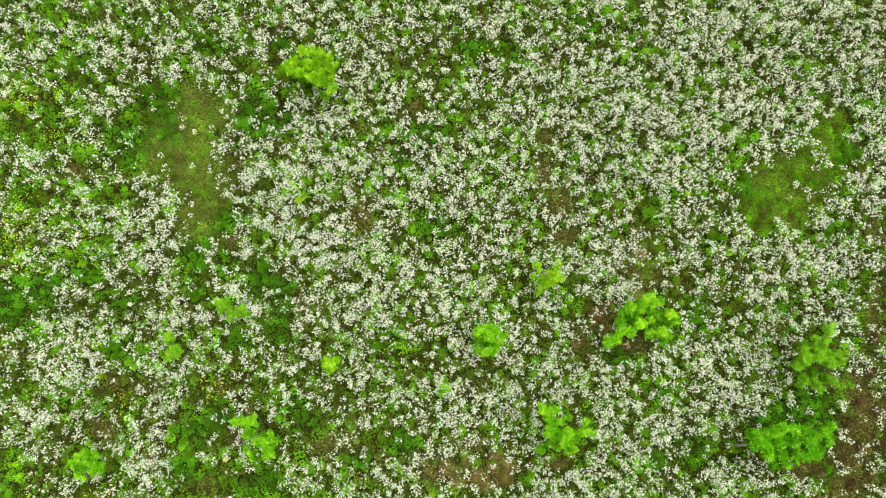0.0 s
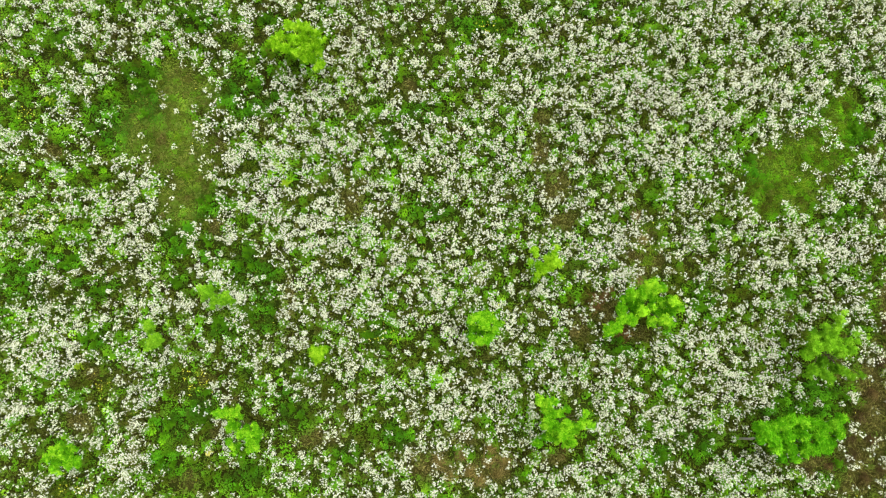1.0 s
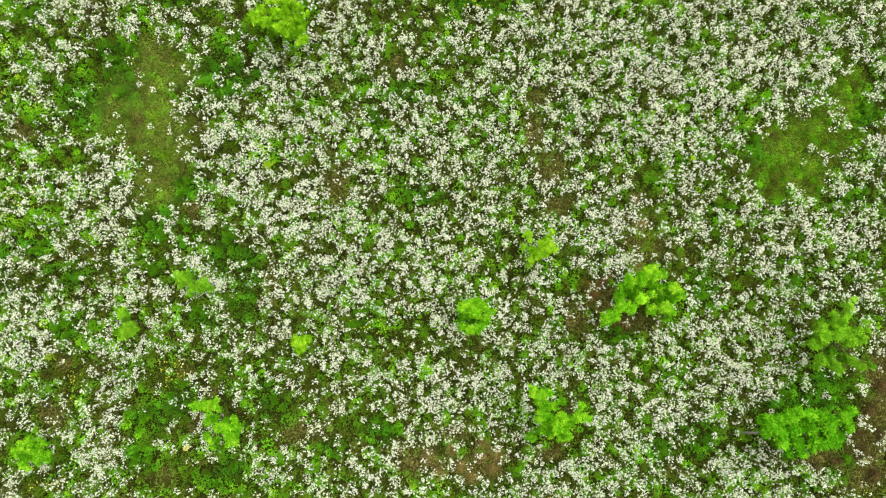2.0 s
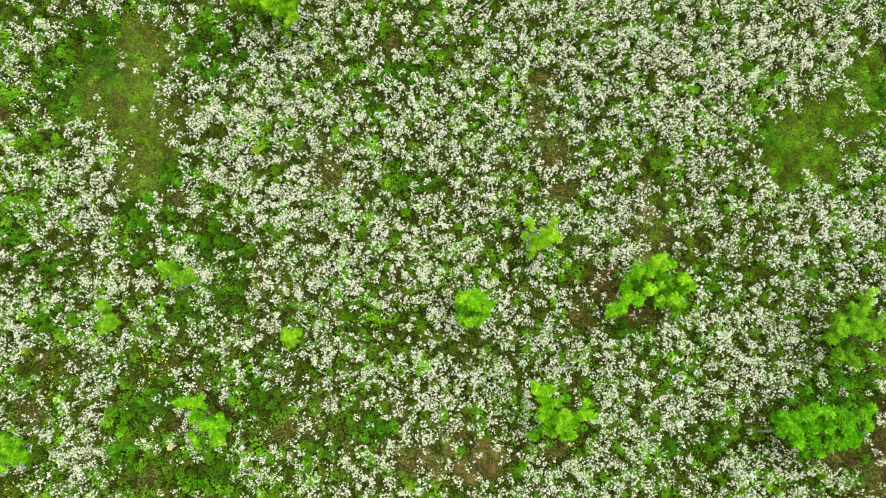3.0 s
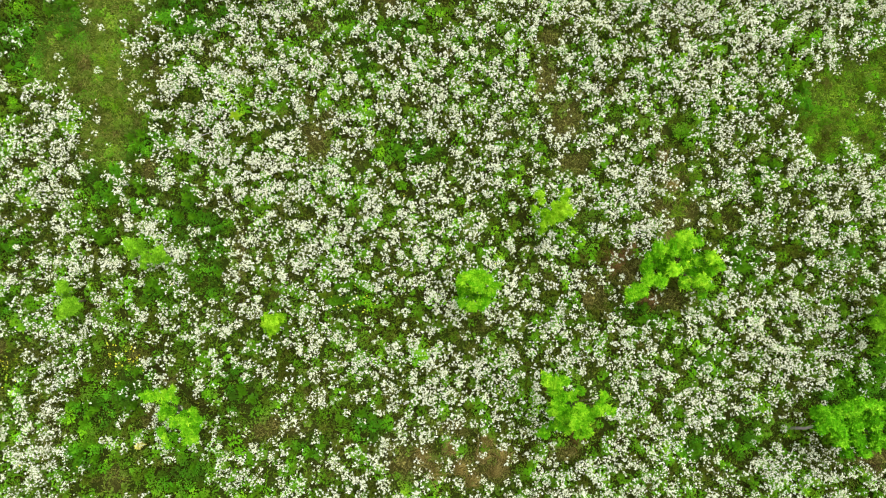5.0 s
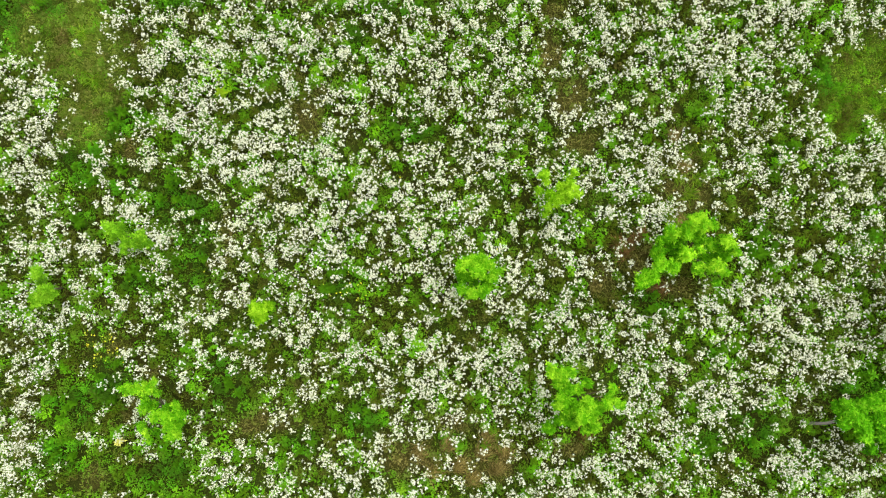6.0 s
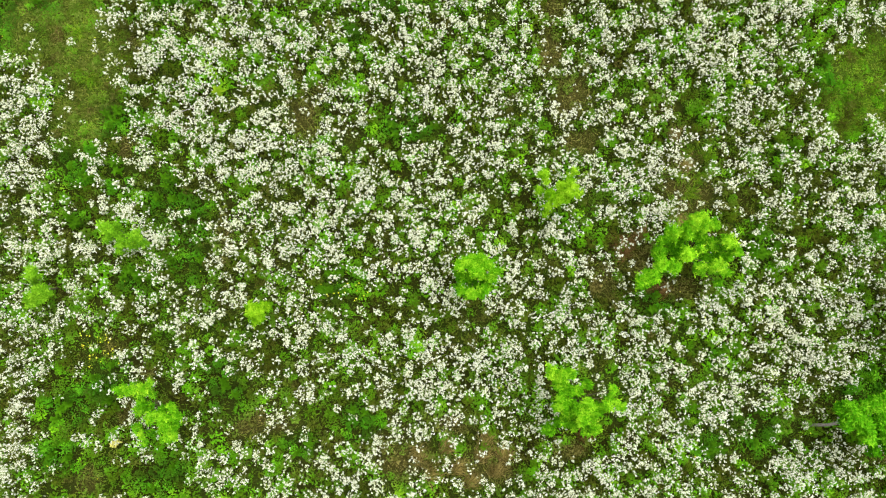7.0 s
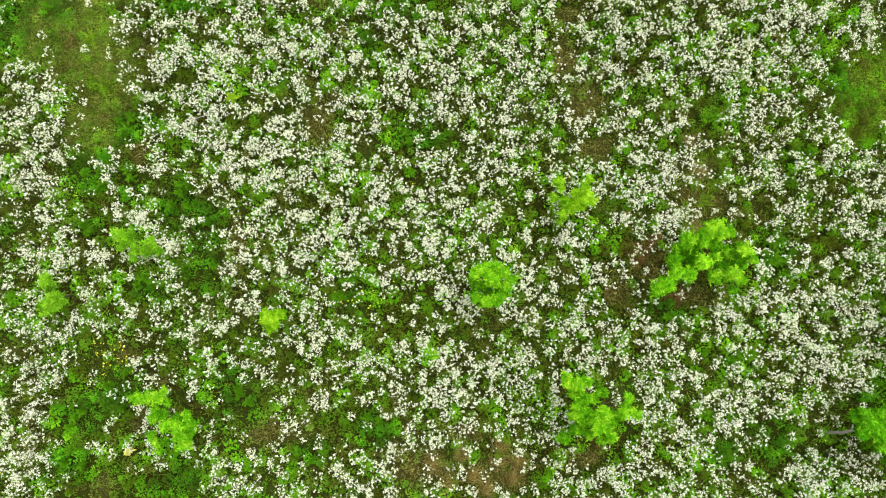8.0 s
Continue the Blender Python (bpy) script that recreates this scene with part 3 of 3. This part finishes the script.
def sapling(label, x, y, crown, lobes, leaf, foot=(0, 0), size=0.066, fullness=1.0, arch=0.0, bare=(), bark=BARK):
    """A young tree: a trunk from its foot to the crown's middle, a limb and a clump of leaves for each lobe (dx, dy, radius, lift over the crown's height)."""
    tree = new("young_tree")
    fx, fy = x + foot[0], y + foot[1]
    tree.location = (fx, fy, lie(np.array([fx]), np.array([fy]))[0] - 0.02)
    tagged(tree, label, "tree", "young trees in the meadow")
    ox, oy = -foot[0], -foot[1]
    fork = np.array([ox * 0.75, oy * 0.75, crown * 0.55])
    thick = 0.012 + 0.008 * math.sqrt(sum(r for _, _, r, _ in lobes))
    path = [(0, 0, 0), fork * (0.35 - 0.25 * arch) + (0.01, -0.01, 0.05 + 0.48 * arch), fork * (0.7 - 0.3 * arch) + (-0.01, 0.01, 0.03 + 0.40 * arch), fork, (ox, oy, crown - 0.12)]
    part("trunk", tube(path, [thick * 1.25, thick * 1.05, thick * 0.95, thick * 0.85, thick * 0.35], mat=bark), tree, "grey-brown young trunk")
    for dx, dy, r, lift in lobes:
        heart = np.array([ox + dx, oy + dy, crown + lift - 0.06])
        bend = fork + (heart - fork) * 0.5 + (0, 0, 0.04)
        limb = part("limb", tube([fork, bend, heart], [thick * 0.5, thick * 0.35, thick * 0.16], 5, bark), tree)
        # lift also shades the leaf colour: sunken lobes darker, raised ones as if lit
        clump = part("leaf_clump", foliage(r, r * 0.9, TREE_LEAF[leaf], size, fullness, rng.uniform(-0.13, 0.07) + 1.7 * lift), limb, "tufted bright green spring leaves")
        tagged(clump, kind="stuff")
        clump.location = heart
    for dx, dy in bare:
        tip = np.array([ox + dx, oy + dy, crown + 0.02])
        side = fork + (tip - fork) * 0.6
        part("bare_twig", tube([fork, side + (0, 0, 0.03), tip], [0.008, 0.006, 0.003], 5, DEAD_WOOD), tree, "leafless pale grey twig")
        part("bare_twig", tube([side + (0, 0, 0.03), side + (0.09, 0.10, 0.08)], [0.005, 0.002], 5, DEAD_WOOD), tree, "leafless pale grey twig")
    return tree


sapling("compact round young tree with fresh green leaves among flowers", 1.40, -1.69, 0.95,
        [(-0.14, 0.29, 0.14, 0.05), (-0.30, 0.19, 0.12, 0.05), (0.06, 0.31, 0.11, 0.05), (0.22, 0.19, 0.11, 0.05), (0.36, 0.10, 0.09, 0), (0.27, -0.04, 0.12, 0),
         (0.01, 0.08, 0.16, 0.08), (-0.24, -0.02, 0.14, -0.2), (-0.07, -0.13, 0.11, -0.3), (-0.30, -0.25, 0.11, 0), (-0.13, -0.33, 0.11, 0.05),
         (0.09, -0.28, 0.11, 0), (0.19, -0.21, 0.09, -0.05), (0.13, -0.07, 0.10, -0.1)], "green")
sapling("small round lime-green young tree among white flowers", -2.72, -2.36, 0.65,
        [(-0.15, 0.12, 0.09, 0), (0.10, 0.10, 0.10, 0), (-0.00, 0.02, 0.13, 0.08), (-0.13, -0.05, 0.09, 0), (0.06, -0.09, 0.10, 0), (-0.02, -0.17, 0.09, 0),
         (0.21, 0.12, 0.06, 0)], "yellow")
sapling("slight lime-green young tree with two tufts of leaves", -6.82, -1.93, 0.62,
        [(-0.06, 0.32, 0.11, 0.05), (-0.13, 0.24, 0.09, 0), (-0.03, 0.22, 0.08, -0.05), (-0.09, 0.11, 0.06, -0.1), (0.05, -0.06, 0.13, 0.05),
         (0.15, -0.01, 0.10, 0.05), (-0.03, -0.20, 0.12, 0), (0.09, -0.20, 0.10, 0), (-0.15, -0.31, 0.08, -0.05),
         (0.20, -0.10, 0.06, 0)], "dull", fullness=0.85, bare=[(-0.30, 0.12), (0.26, 0.02)])
sapling("thin dull-green young tree with sparse spreading branches", -5.31, -0.95, 0.52,
        [(-0.32, 0.18, 0.13, 0.05), (-0.19, 0.11, 0.12, 0.05), (-0.29, -0.01, 0.09, 0), (-0.14, 0.21, 0.08, -0.05), (-0.08, 0.04, 0.08, -0.05),
         (-0.03, -0.10, 0.10, -0.05), (0.16, -0.01, 0.10, 0), (0.29, 0.07, 0.10, 0.05), (0.35, -0.07, 0.10, 0), (0.16, -0.14, 0.09, -0.05),
         (-0.10, -0.24, 0.08, -0.1), (0.38, -0.14, 0.07, -0.1)], "dull", fullness=0.75, bare=[(0.50, 0.12), (0.46, 0.24), (0.24, 0.24), (0.40, 0.02)])
sapling("straggling green young tree with uneven leafy branches", -4.55, -4.21, 0.75,
        [(-0.54, 0.44, 0.11, 0.05), (-0.37, 0.46, 0.11, 0.05), (-0.19, 0.43, 0.12, 0.05), (-0.06, 0.54, 0.08, 0.05), (-0.05, 0.35, 0.08, 0),
         (-0.23, 0.21, 0.10, -0.05), (-0.30, 0.04, 0.11, -0.1), (-0.15, 0.06, 0.11, -0.15), (0.09, 0.03, 0.10, -0.15), (0.34, 0.11, 0.10, 0),
         (0.01, -0.06, 0.12, 0.1), (0.21, -0.07, 0.12, 0.1), (0.37, -0.07, 0.10, 0), (0.45, -0.05, 0.07, -0.05), (0.24, -0.26, 0.12, 0.05),
         (0.36, -0.38, 0.12, 0.05), (0.22, -0.45, 0.08, 0), (0.38, -0.26, 0.08, -0.05), (-0.27, -0.25, 0.08, 0.05), (-0.17, -0.38, 0.09, 0.05),
         (-0.17, -0.53, 0.06, 0), (-0.12, -0.37, 0.06, -0.1)], "green", fullness=0.9)
sapling("small forked young tree with lime-green leaves", 2.97, -0.07, 0.80,
        [(0.29, 0.36, 0.08, 0.05), (0.21, 0.21, 0.09, 0), (-0.31, 0.28, 0.10, 0.05), (-0.24, 0.18, 0.07, 0), (-0.37, -0.00, 0.07, 0), (0.21, -0.01, 0.15, 0.1),
         (0.05, 0.05, 0.12, 0), (0.37, -0.07, 0.08, 0), (-0.16, -0.11, 0.12, 0), (-0.02, -0.17, 0.12, 0.05), (-0.20, -0.29, 0.08, 0), (-0.24, -0.42, 0.05, -0.05),
         (0.16, -0.16, 0.09, 0)], "yellow")
sapling("broad bushy young tree with fresh green leaves beside bare earth", 5.43, -1.25, 0.80,
        [(0.13, 0.57, 0.21, 0.1), (0.43, 0.51, 0.13, 0), (-0.07, 0.38, 0.17, 0.05), (-0.34, 0.36, 0.17, 0), (-0.49, 0.23, 0.13, -0.05), (-0.16, 0.10, 0.19, -0.2),
         (-0.55, -0.01, 0.15, -0.1), (0.24, 0.29, 0.15, -0.15), (-0.08, -0.04, 0.15, 0.1), (0.18, 0.07, 0.10, 0.05), (0.47, 0.16, 0.14, -0.1),
         (0.67, 0.19, 0.14, 0.1), (0.86, 0.04, 0.11, 0), (0.68, -0.05, 0.15, -0.15), (0.44, -0.27, 0.16, 0.12), (0.15, -0.30, 0.13, 0.05),
         (0.40, -0.12, 0.13, -0.2), (0.66, -0.38, 0.11, -0.05), (-0.35, -0.25, 0.16, 0), (-0.59, -0.25, 0.13, 0.05), (-0.78, -0.44, 0.16, 0),
         (-0.94, -0.55, 0.14, 0), (-0.66, -0.48, 0.11, -0.05), (0.54, -0.57, 0.07, -0.1), (-0.14, -0.08, 0.15, -0.25)], "green")
sapling("spreading young tree with several leafy green branches", 3.24, -4.00, 1.05,
        [(-0.53, 0.60, 0.13, 0.1), (-0.32, 0.51, 0.14, 0.05), (-0.16, 0.56, 0.10, 0.05), (-0.36, 0.35, 0.12, 0), (-0.19, 0.24, 0.14, -0.05),
         (0.02, 0.23, 0.10, -0.1), (0.18, 0.33, 0.09, -0.1), (-0.32, 0.04, 0.15, 0.05), (-0.41, -0.05, 0.08, 0), (-0.09, -0.11, 0.17, -0.05),
         (0.14, -0.02, 0.14, 0.05), (0.02, -0.23, 0.15, 0.1), (0.26, -0.22, 0.12, -0.05), (-0.24, -0.30, 0.13, -0.1), (-0.36, -0.36, 0.08, -0.1),
         (0.26, -0.42, 0.12, 0.05), (0.12, -0.51, 0.09, 0), (-0.10, -0.42, 0.10, -0.05), (-0.52, -0.51, 0.11, -0.15), (0.49, -0.02, 0.10, 0.05),
         (0.60, 0.26, 0.09, 0.05), (0.54, 0.10, 0.08, 0), (0.67, -0.00, 0.08, 0.05), (0.79, -0.03, 0.06, 0), (0.39, -0.11, 0.13, -0.06)], "green")
sapling("yellow-green young tree with a full leafy crown", -3.17, 5.35, 0.95,
        [(-0.26, 0.43, 0.13, 0.05), (-0.04, 0.40, 0.14, 0.05), (0.18, 0.36, 0.14, 0.05), (0.39, 0.26, 0.13, 0), (-0.49, 0.19, 0.13, 0), (-0.66, 0.04, 0.13, 0),
         (-0.79, -0.01, 0.07, -0.05), (-0.55, -0.09, 0.13, 0.05), (-0.32, -0.15, 0.13, 0.1), (-0.11, 0.06, 0.16, 0.05), (0.09, 0.17, 0.17, -0.05),
         (0.37, 0.04, 0.15, -0.1), (0.45, -0.14, 0.13, -0.1), (0.17, -0.15, 0.16, 0), (-0.07, -0.24, 0.13, 0.05), (0.31, -0.35, 0.15, -0.05),
         (0.10, -0.37, 0.12, 0), (0.52, -0.53, 0.12, 0.05), (0.41, -0.65, 0.09, 0.05), (0.58, 0.08, 0.07, 0), (-0.32, 0.22, 0.12, -0.2)], "yellow")
sapling("tall pointed young tree with soft green leaves beside dry grass", 9.94, -2.25, 1.10,
        [(0.18, 0.93, 0.06, 0.2), (0.09, 0.77, 0.10, 0.15), (0.05, 0.59, 0.11, 0.1), (0.01, 0.44, 0.12, 0), (-0.21, 0.59, 0.10, 0.05), (-0.18, 0.41, 0.13, 0),
         (-0.47, 0.30, 0.12, 0), (-0.41, 0.08, 0.17, 0), (-0.52, -0.07, 0.12, -0.05), (-0.15, 0.16, 0.19, 0.05), (0.14, 0.22, 0.14, -0.05),
         (0.14, 0.02, 0.17, 0.05), (0.40, 0.22, 0.10, 0), (0.55, 0.42, 0.07, 0.05), (0.47, 0.01, 0.13, 0), (0.62, 0.22, 0.07, 0), (-0.64, -0.14, 0.10, -0.05),
         (-0.10, -0.32, 0.13, -0.25), (-0.47, -0.51, 0.16, -0.1), (-0.14, -0.58, 0.14, -0.1), (0.22, -0.44, 0.13, -0.25), (0.30, -0.51, 0.13, -0.1),
         (0.49, -0.65, 0.10, -0.1), (0.00, -0.72, 0.10, -0.1), (0.78, -0.63, 0.07, -0.1)], "dull")
sapling("leaning young tree with a grey trunk and thick green crown", 9.10, -4.32, 1.00,
        [(-0.94, 0.21, 0.16, 0), (-0.82, 0.08, 0.14, 0.05), (-0.94, -0.08, 0.13, 0), (-0.60, 0.24, 0.14, 0), (-0.67, -0.06, 0.16, 0.05), (-0.38, 0.29, 0.16, 0.05),
         (-0.22, 0.40, 0.12, 0.05), (-0.32, -0.01, 0.17, 0), (-0.00, 0.10, 0.17, -0.1), (0.06, 0.36, 0.14, 0.05), (0.08, -0.01, 0.16, 0),
         (-0.61, -0.30, 0.14, 0.05), (-0.19, -0.31, 0.15, -0.05), (-0.15, -0.53, 0.12, 0), (-0.39, -0.58, 0.10, -0.05), (0.14, -0.34, 0.16, 0),
         (0.36, 0.26, 0.16, -0.05), (0.48, 0.00, 0.17, 0.05), (0.59, 0.20, 0.14, 0), (0.85, 0.29, 0.14, 0.05), (1.00, 0.43, 0.12, 0.05), (0.98, 0.06, 0.14, 0),
         (0.80, -0.19, 0.15, -0.1), (0.43, -0.30, 0.14, 0), (0.65, -0.34, 0.12, 0)], "deep", foot=(-1.08, -0.34), size=0.085, arch=0.15, bark=GREY_BARK)
sapling("small bushy young tree with bright green leaves", -8.89, -4.88, 0.65,
        [(-0.04, 0.33, 0.09, 0.05), (-0.18, 0.19, 0.13, 0.05), (0.03, 0.16, 0.15, 0.05), (0.22, 0.23, 0.12, 0), (-0.35, 0.03, 0.12, 0), (-0.20, -0.08, 0.15, -0.1),
         (0.15, -0.00, 0.15, 0), (0.34, -0.05, 0.10, 0), (0.37, -0.15, 0.07, 0), (-0.20, -0.26, 0.10, 0), (-0.09, -0.37, 0.07, 0),
         (0.13, -0.21, 0.10, -0.05)], "green")


# ---- broad-leaved weeds in the lush patches ----
def weed_leaf(length, width, mat=WEED):
    """A broad pointed leaf, arched and folded along its midrib."""
    points, faces = [], []
    for k in range(6):
        s = k / 5
        w = width / 2 * math.sin(math.pi * min(1, 0.12 + 0.88 * s)) ** 0.8
        z = length * (0.30 * s - 0.42 * s * s)
        points += [(length * s, -w, z + 0.25 * w), (length * s, 0, z), (length * s, w, z + 0.25 * w)]
    for k in range(5):
        a = 3 * k
        faces += [(a, a + 3, a + 4, a + 1), (a + 1, a + 4, a + 5, a + 2)]
    me = bpy.data.meshes.new("weed_leaf")
    me.from_pydata(points, [], faces)
    me.materials.append(mat)
    return me


def weed_plants():
    pattern = [weed_leaf(0.10, 0.05), weed_leaf(0.13, 0.055), weed_leaf(0.08, 0.045)]
    kinds = []
    for k in range(4):
        plant = new("weed_plant")
        tagged(plant, "broad-leaved green weed spreading low between the flowers", "weed", "broad-leaved weeds")
        for j in range(14):
            leaf = part("leaf", pattern[(j + k) % 3], plant)
            leaf.matrix_basis = pose(0, 0, 0.02 + 0.015 * j, 0, -rng.uniform(-5, 35), 137.5 * j + rng.uniform(-15, 15))
        kinds.append(plant)
    spots = []
    while len(spots) < 210:
        cx, cy, rx, ry = LUSH[rng.integers(len(LUSH))]
        a, d = rng.uniform(0, 6.3), math.sqrt(rng.random())
        spots.append((cx + rx * d * math.cos(a), cy + ry * d * math.sin(a)))
    for k, (x, y) in enumerate(spots):
        z = lie(np.array([x]), np.array([y]))[0]
        where = pose(x, y, z, 0, 0, rng.uniform(0, 360))
        if k < len(kinds):
            kinds[k].matrix_basis = where
        else:
            copy_thing(kinds[k % len(kinds)], where)


def rosette(x, y, label, mat, reach, count):
    """A leafy plant that stands out by its colour: leaves in a spiral up a short stem."""
    plant = new("leafy_plant")
    plant.matrix_basis = pose(x, y, lie(np.array([x]), np.array([y]))[0] - 0.01, 0, 0, rng.uniform(0, 360))
    tagged(plant, label, "plant", "leafy plants that stand out")
    part("stem", tube([(0, 0, 0), (0.008, 0.005, 0.14), (0, 0, 0.28)], [0.008, 0.006, 0.003], 6, STEM), plant)
    for j in range(count):
        s = j / (count - 1)
        leaf = part("leaf", weed_leaf(reach * (1.15 - 0.6 * s), reach * 0.34, mat), plant)
        leaf.matrix_basis = pose(0, 0, 0.06 + 0.21 * s, 0, -rng.uniform(5, 25) - 35 * s, 137.5 * j + rng.uniform(-15, 15))


weed_plants()
LIME_LEAF = leaf_material("lime_weed_leaves", [(0.0, (0.16, 0.30, 0.008)), (1.0, (0.32, 0.50, 0.02))], None, 0.35)
CREAM_LEAF = leaf_material("pale_yellow_leaves", [(0.0, (0.42, 0.42, 0.06)), (1.0, (0.62, 0.60, 0.16))], None, 0.3)
for gx, gy, reach in ((-3.68, 1.98, 0.15), (9.21, 6.79, 0.20), (-9.8, 4.13, 0.17), (6.91, 2.16, 0.13), (-8.86, -2.72, 0.14)):
    rosette(gx, gy, "lime-green leafy plant in a gap between white flowers", LIME_LEAF, reach, 17)
rosette(-9.46, 5.76, "tall bright green leafy plant among white flowers", WEED, 0.26, 21)
rosette(11.48, -0.47, "bright green leafy plant beside dry grass", WEED, 0.15, 17)
rosette(-5.53, -4.91, "pale yellow leafy plant on dark ground near a young tree", CREAM_LEAF, 0.11, 15)


# ---- a dead stalk ----
stalk = new("dead_stalk", tube([(0, 0, -0.02), (0.10, 0.0, 0.26), (0.30, 0.05, 0.33), (0.50, 0.11, 0.35)], [0.008, 0.007, 0.006, 0.004], 6, DEAD_WOOD))
stalk.location = (-4.52, 1.50, lie(np.array([-4.52]), np.array([1.50]))[0])
tagged(stalk, "pale dead stalk leaning over white flowers", "stalk")


# ---- tussocks of long grass on the bare ground ----
STRAW_BLADE = leaf_material("straw_blades", [(0.0, (0.10, 0.08, 0.018)), (0.6, (0.23, 0.185, 0.05)), (1.0, (0.40, 0.33, 0.11))], None, 0.25)
BROWN_BLADE = leaf_material("brown_blades", [(0.0, (0.035, 0.024, 0.008)), (0.6, (0.085, 0.060, 0.018)), (1.0, (0.17, 0.125, 0.045))], None, 0.25)
RUST_BLADE = leaf_material("rust_blades", [(0.0, (0.08, 0.046, 0.014)), (0.6, (0.17, 0.100, 0.030)), (1.0, (0.28, 0.18, 0.06))], None, 0.25)


def tussock(x, y, label, mat, count, reach, comb, loose):
    """Long blades out of one root, swept over to one side as far as loose (radians) leaves them."""
    aim = comb + rng.normal(0, loose, count)
    root = np.stack([rng.normal(0, 0.05, count), rng.normal(0, 0.05, count), np.full(count, -0.01)], -1)
    shape = blades(root, aim, rng.uniform(0.35, 1.35, count), reach * rng.uniform(0.5, 1.1, count), rng.uniform(0.005, 0.010, count))
    points, faces = spread(shape, BLADE_FACES)
    ob = new("grass_tussock", mesh_of("grass_tussock", points, faces, mat, dry=np.zeros(len(points))))
    ob.location = (x, y, lie(np.array([x]), np.array([y]))[0])
    return tagged(ob, label, "grass", "grass tussocks")


for gx, gy in ((5.55, 0.35), (5.75, -0.05), (5.9, 0.3), (5.45, -0.35), (6.1, 0.7), (5.75, 0.75), (11.2, -2.9), (9.9, 1.9), (10.6, 3.2), (-6.5, 3.2), (-6.3, 2.3)):
    tussock(gx, gy, "yellow-green tussock of long grass on open ground", BLADE, 90, 0.34, rng.uniform(0, 6.3), 1.3)
for gx, gy, way in ((11.3, -4.0, -1.9), (11.6, -4.6, -2.0), (11.1, -5.0, -2.2), (11.8, -5.3, -1.7), (10.5, -5.3, -2.6), (11.9, -2.6, -1.6), (12.1, -3.6, -1.8), (12.0, -1.6, -1.4), (11.0, -4.5, -2.0), (11.4, -5.6, -2.1), (12.2, -4.6, -1.8), (10.0, -5.5, -2.9), (11.6, -3.4, -1.6), (1.5, -5.3, 0.9),
                    (1.8, -5.6, 1.1), (1.0, -5.5, 0.7), (0.5, -5.6, 0.4), (1.3, -5.8, 1.0), (0.2, -5.2, 0.3), (5.5, -0.45, -1.2), (5.7, -0.6, -1.0), (5.5, 1.05, 2.0), (5.75, 0.45, 2.5), (1.6, -5.0, 1.2), (0.8, -5.1, 0.6), (2.0, -5.3, 1.4)):
    tussock(gx, gy, "tussock of long dead brown grass, combed over", BROWN_BLADE if gx > 9 else STRAW_BLADE, 130, 0.42, way, 0.5)
for gx, gy, way in ((4.62, -1.1, 2.4), (4.45, -1.3, 2.2), (4.78, -0.95, 1.8), (4.4, -1.05, 2.9), (5.25, -1.95, 3.0), (5.05, -1.9, 2.7), (3.5, -4.85, 0.4)):
    tussock(gx, gy, "tussock of dead rust-brown grass beside a young tree", RUST_BLADE, 130, 0.36, way, 0.7)
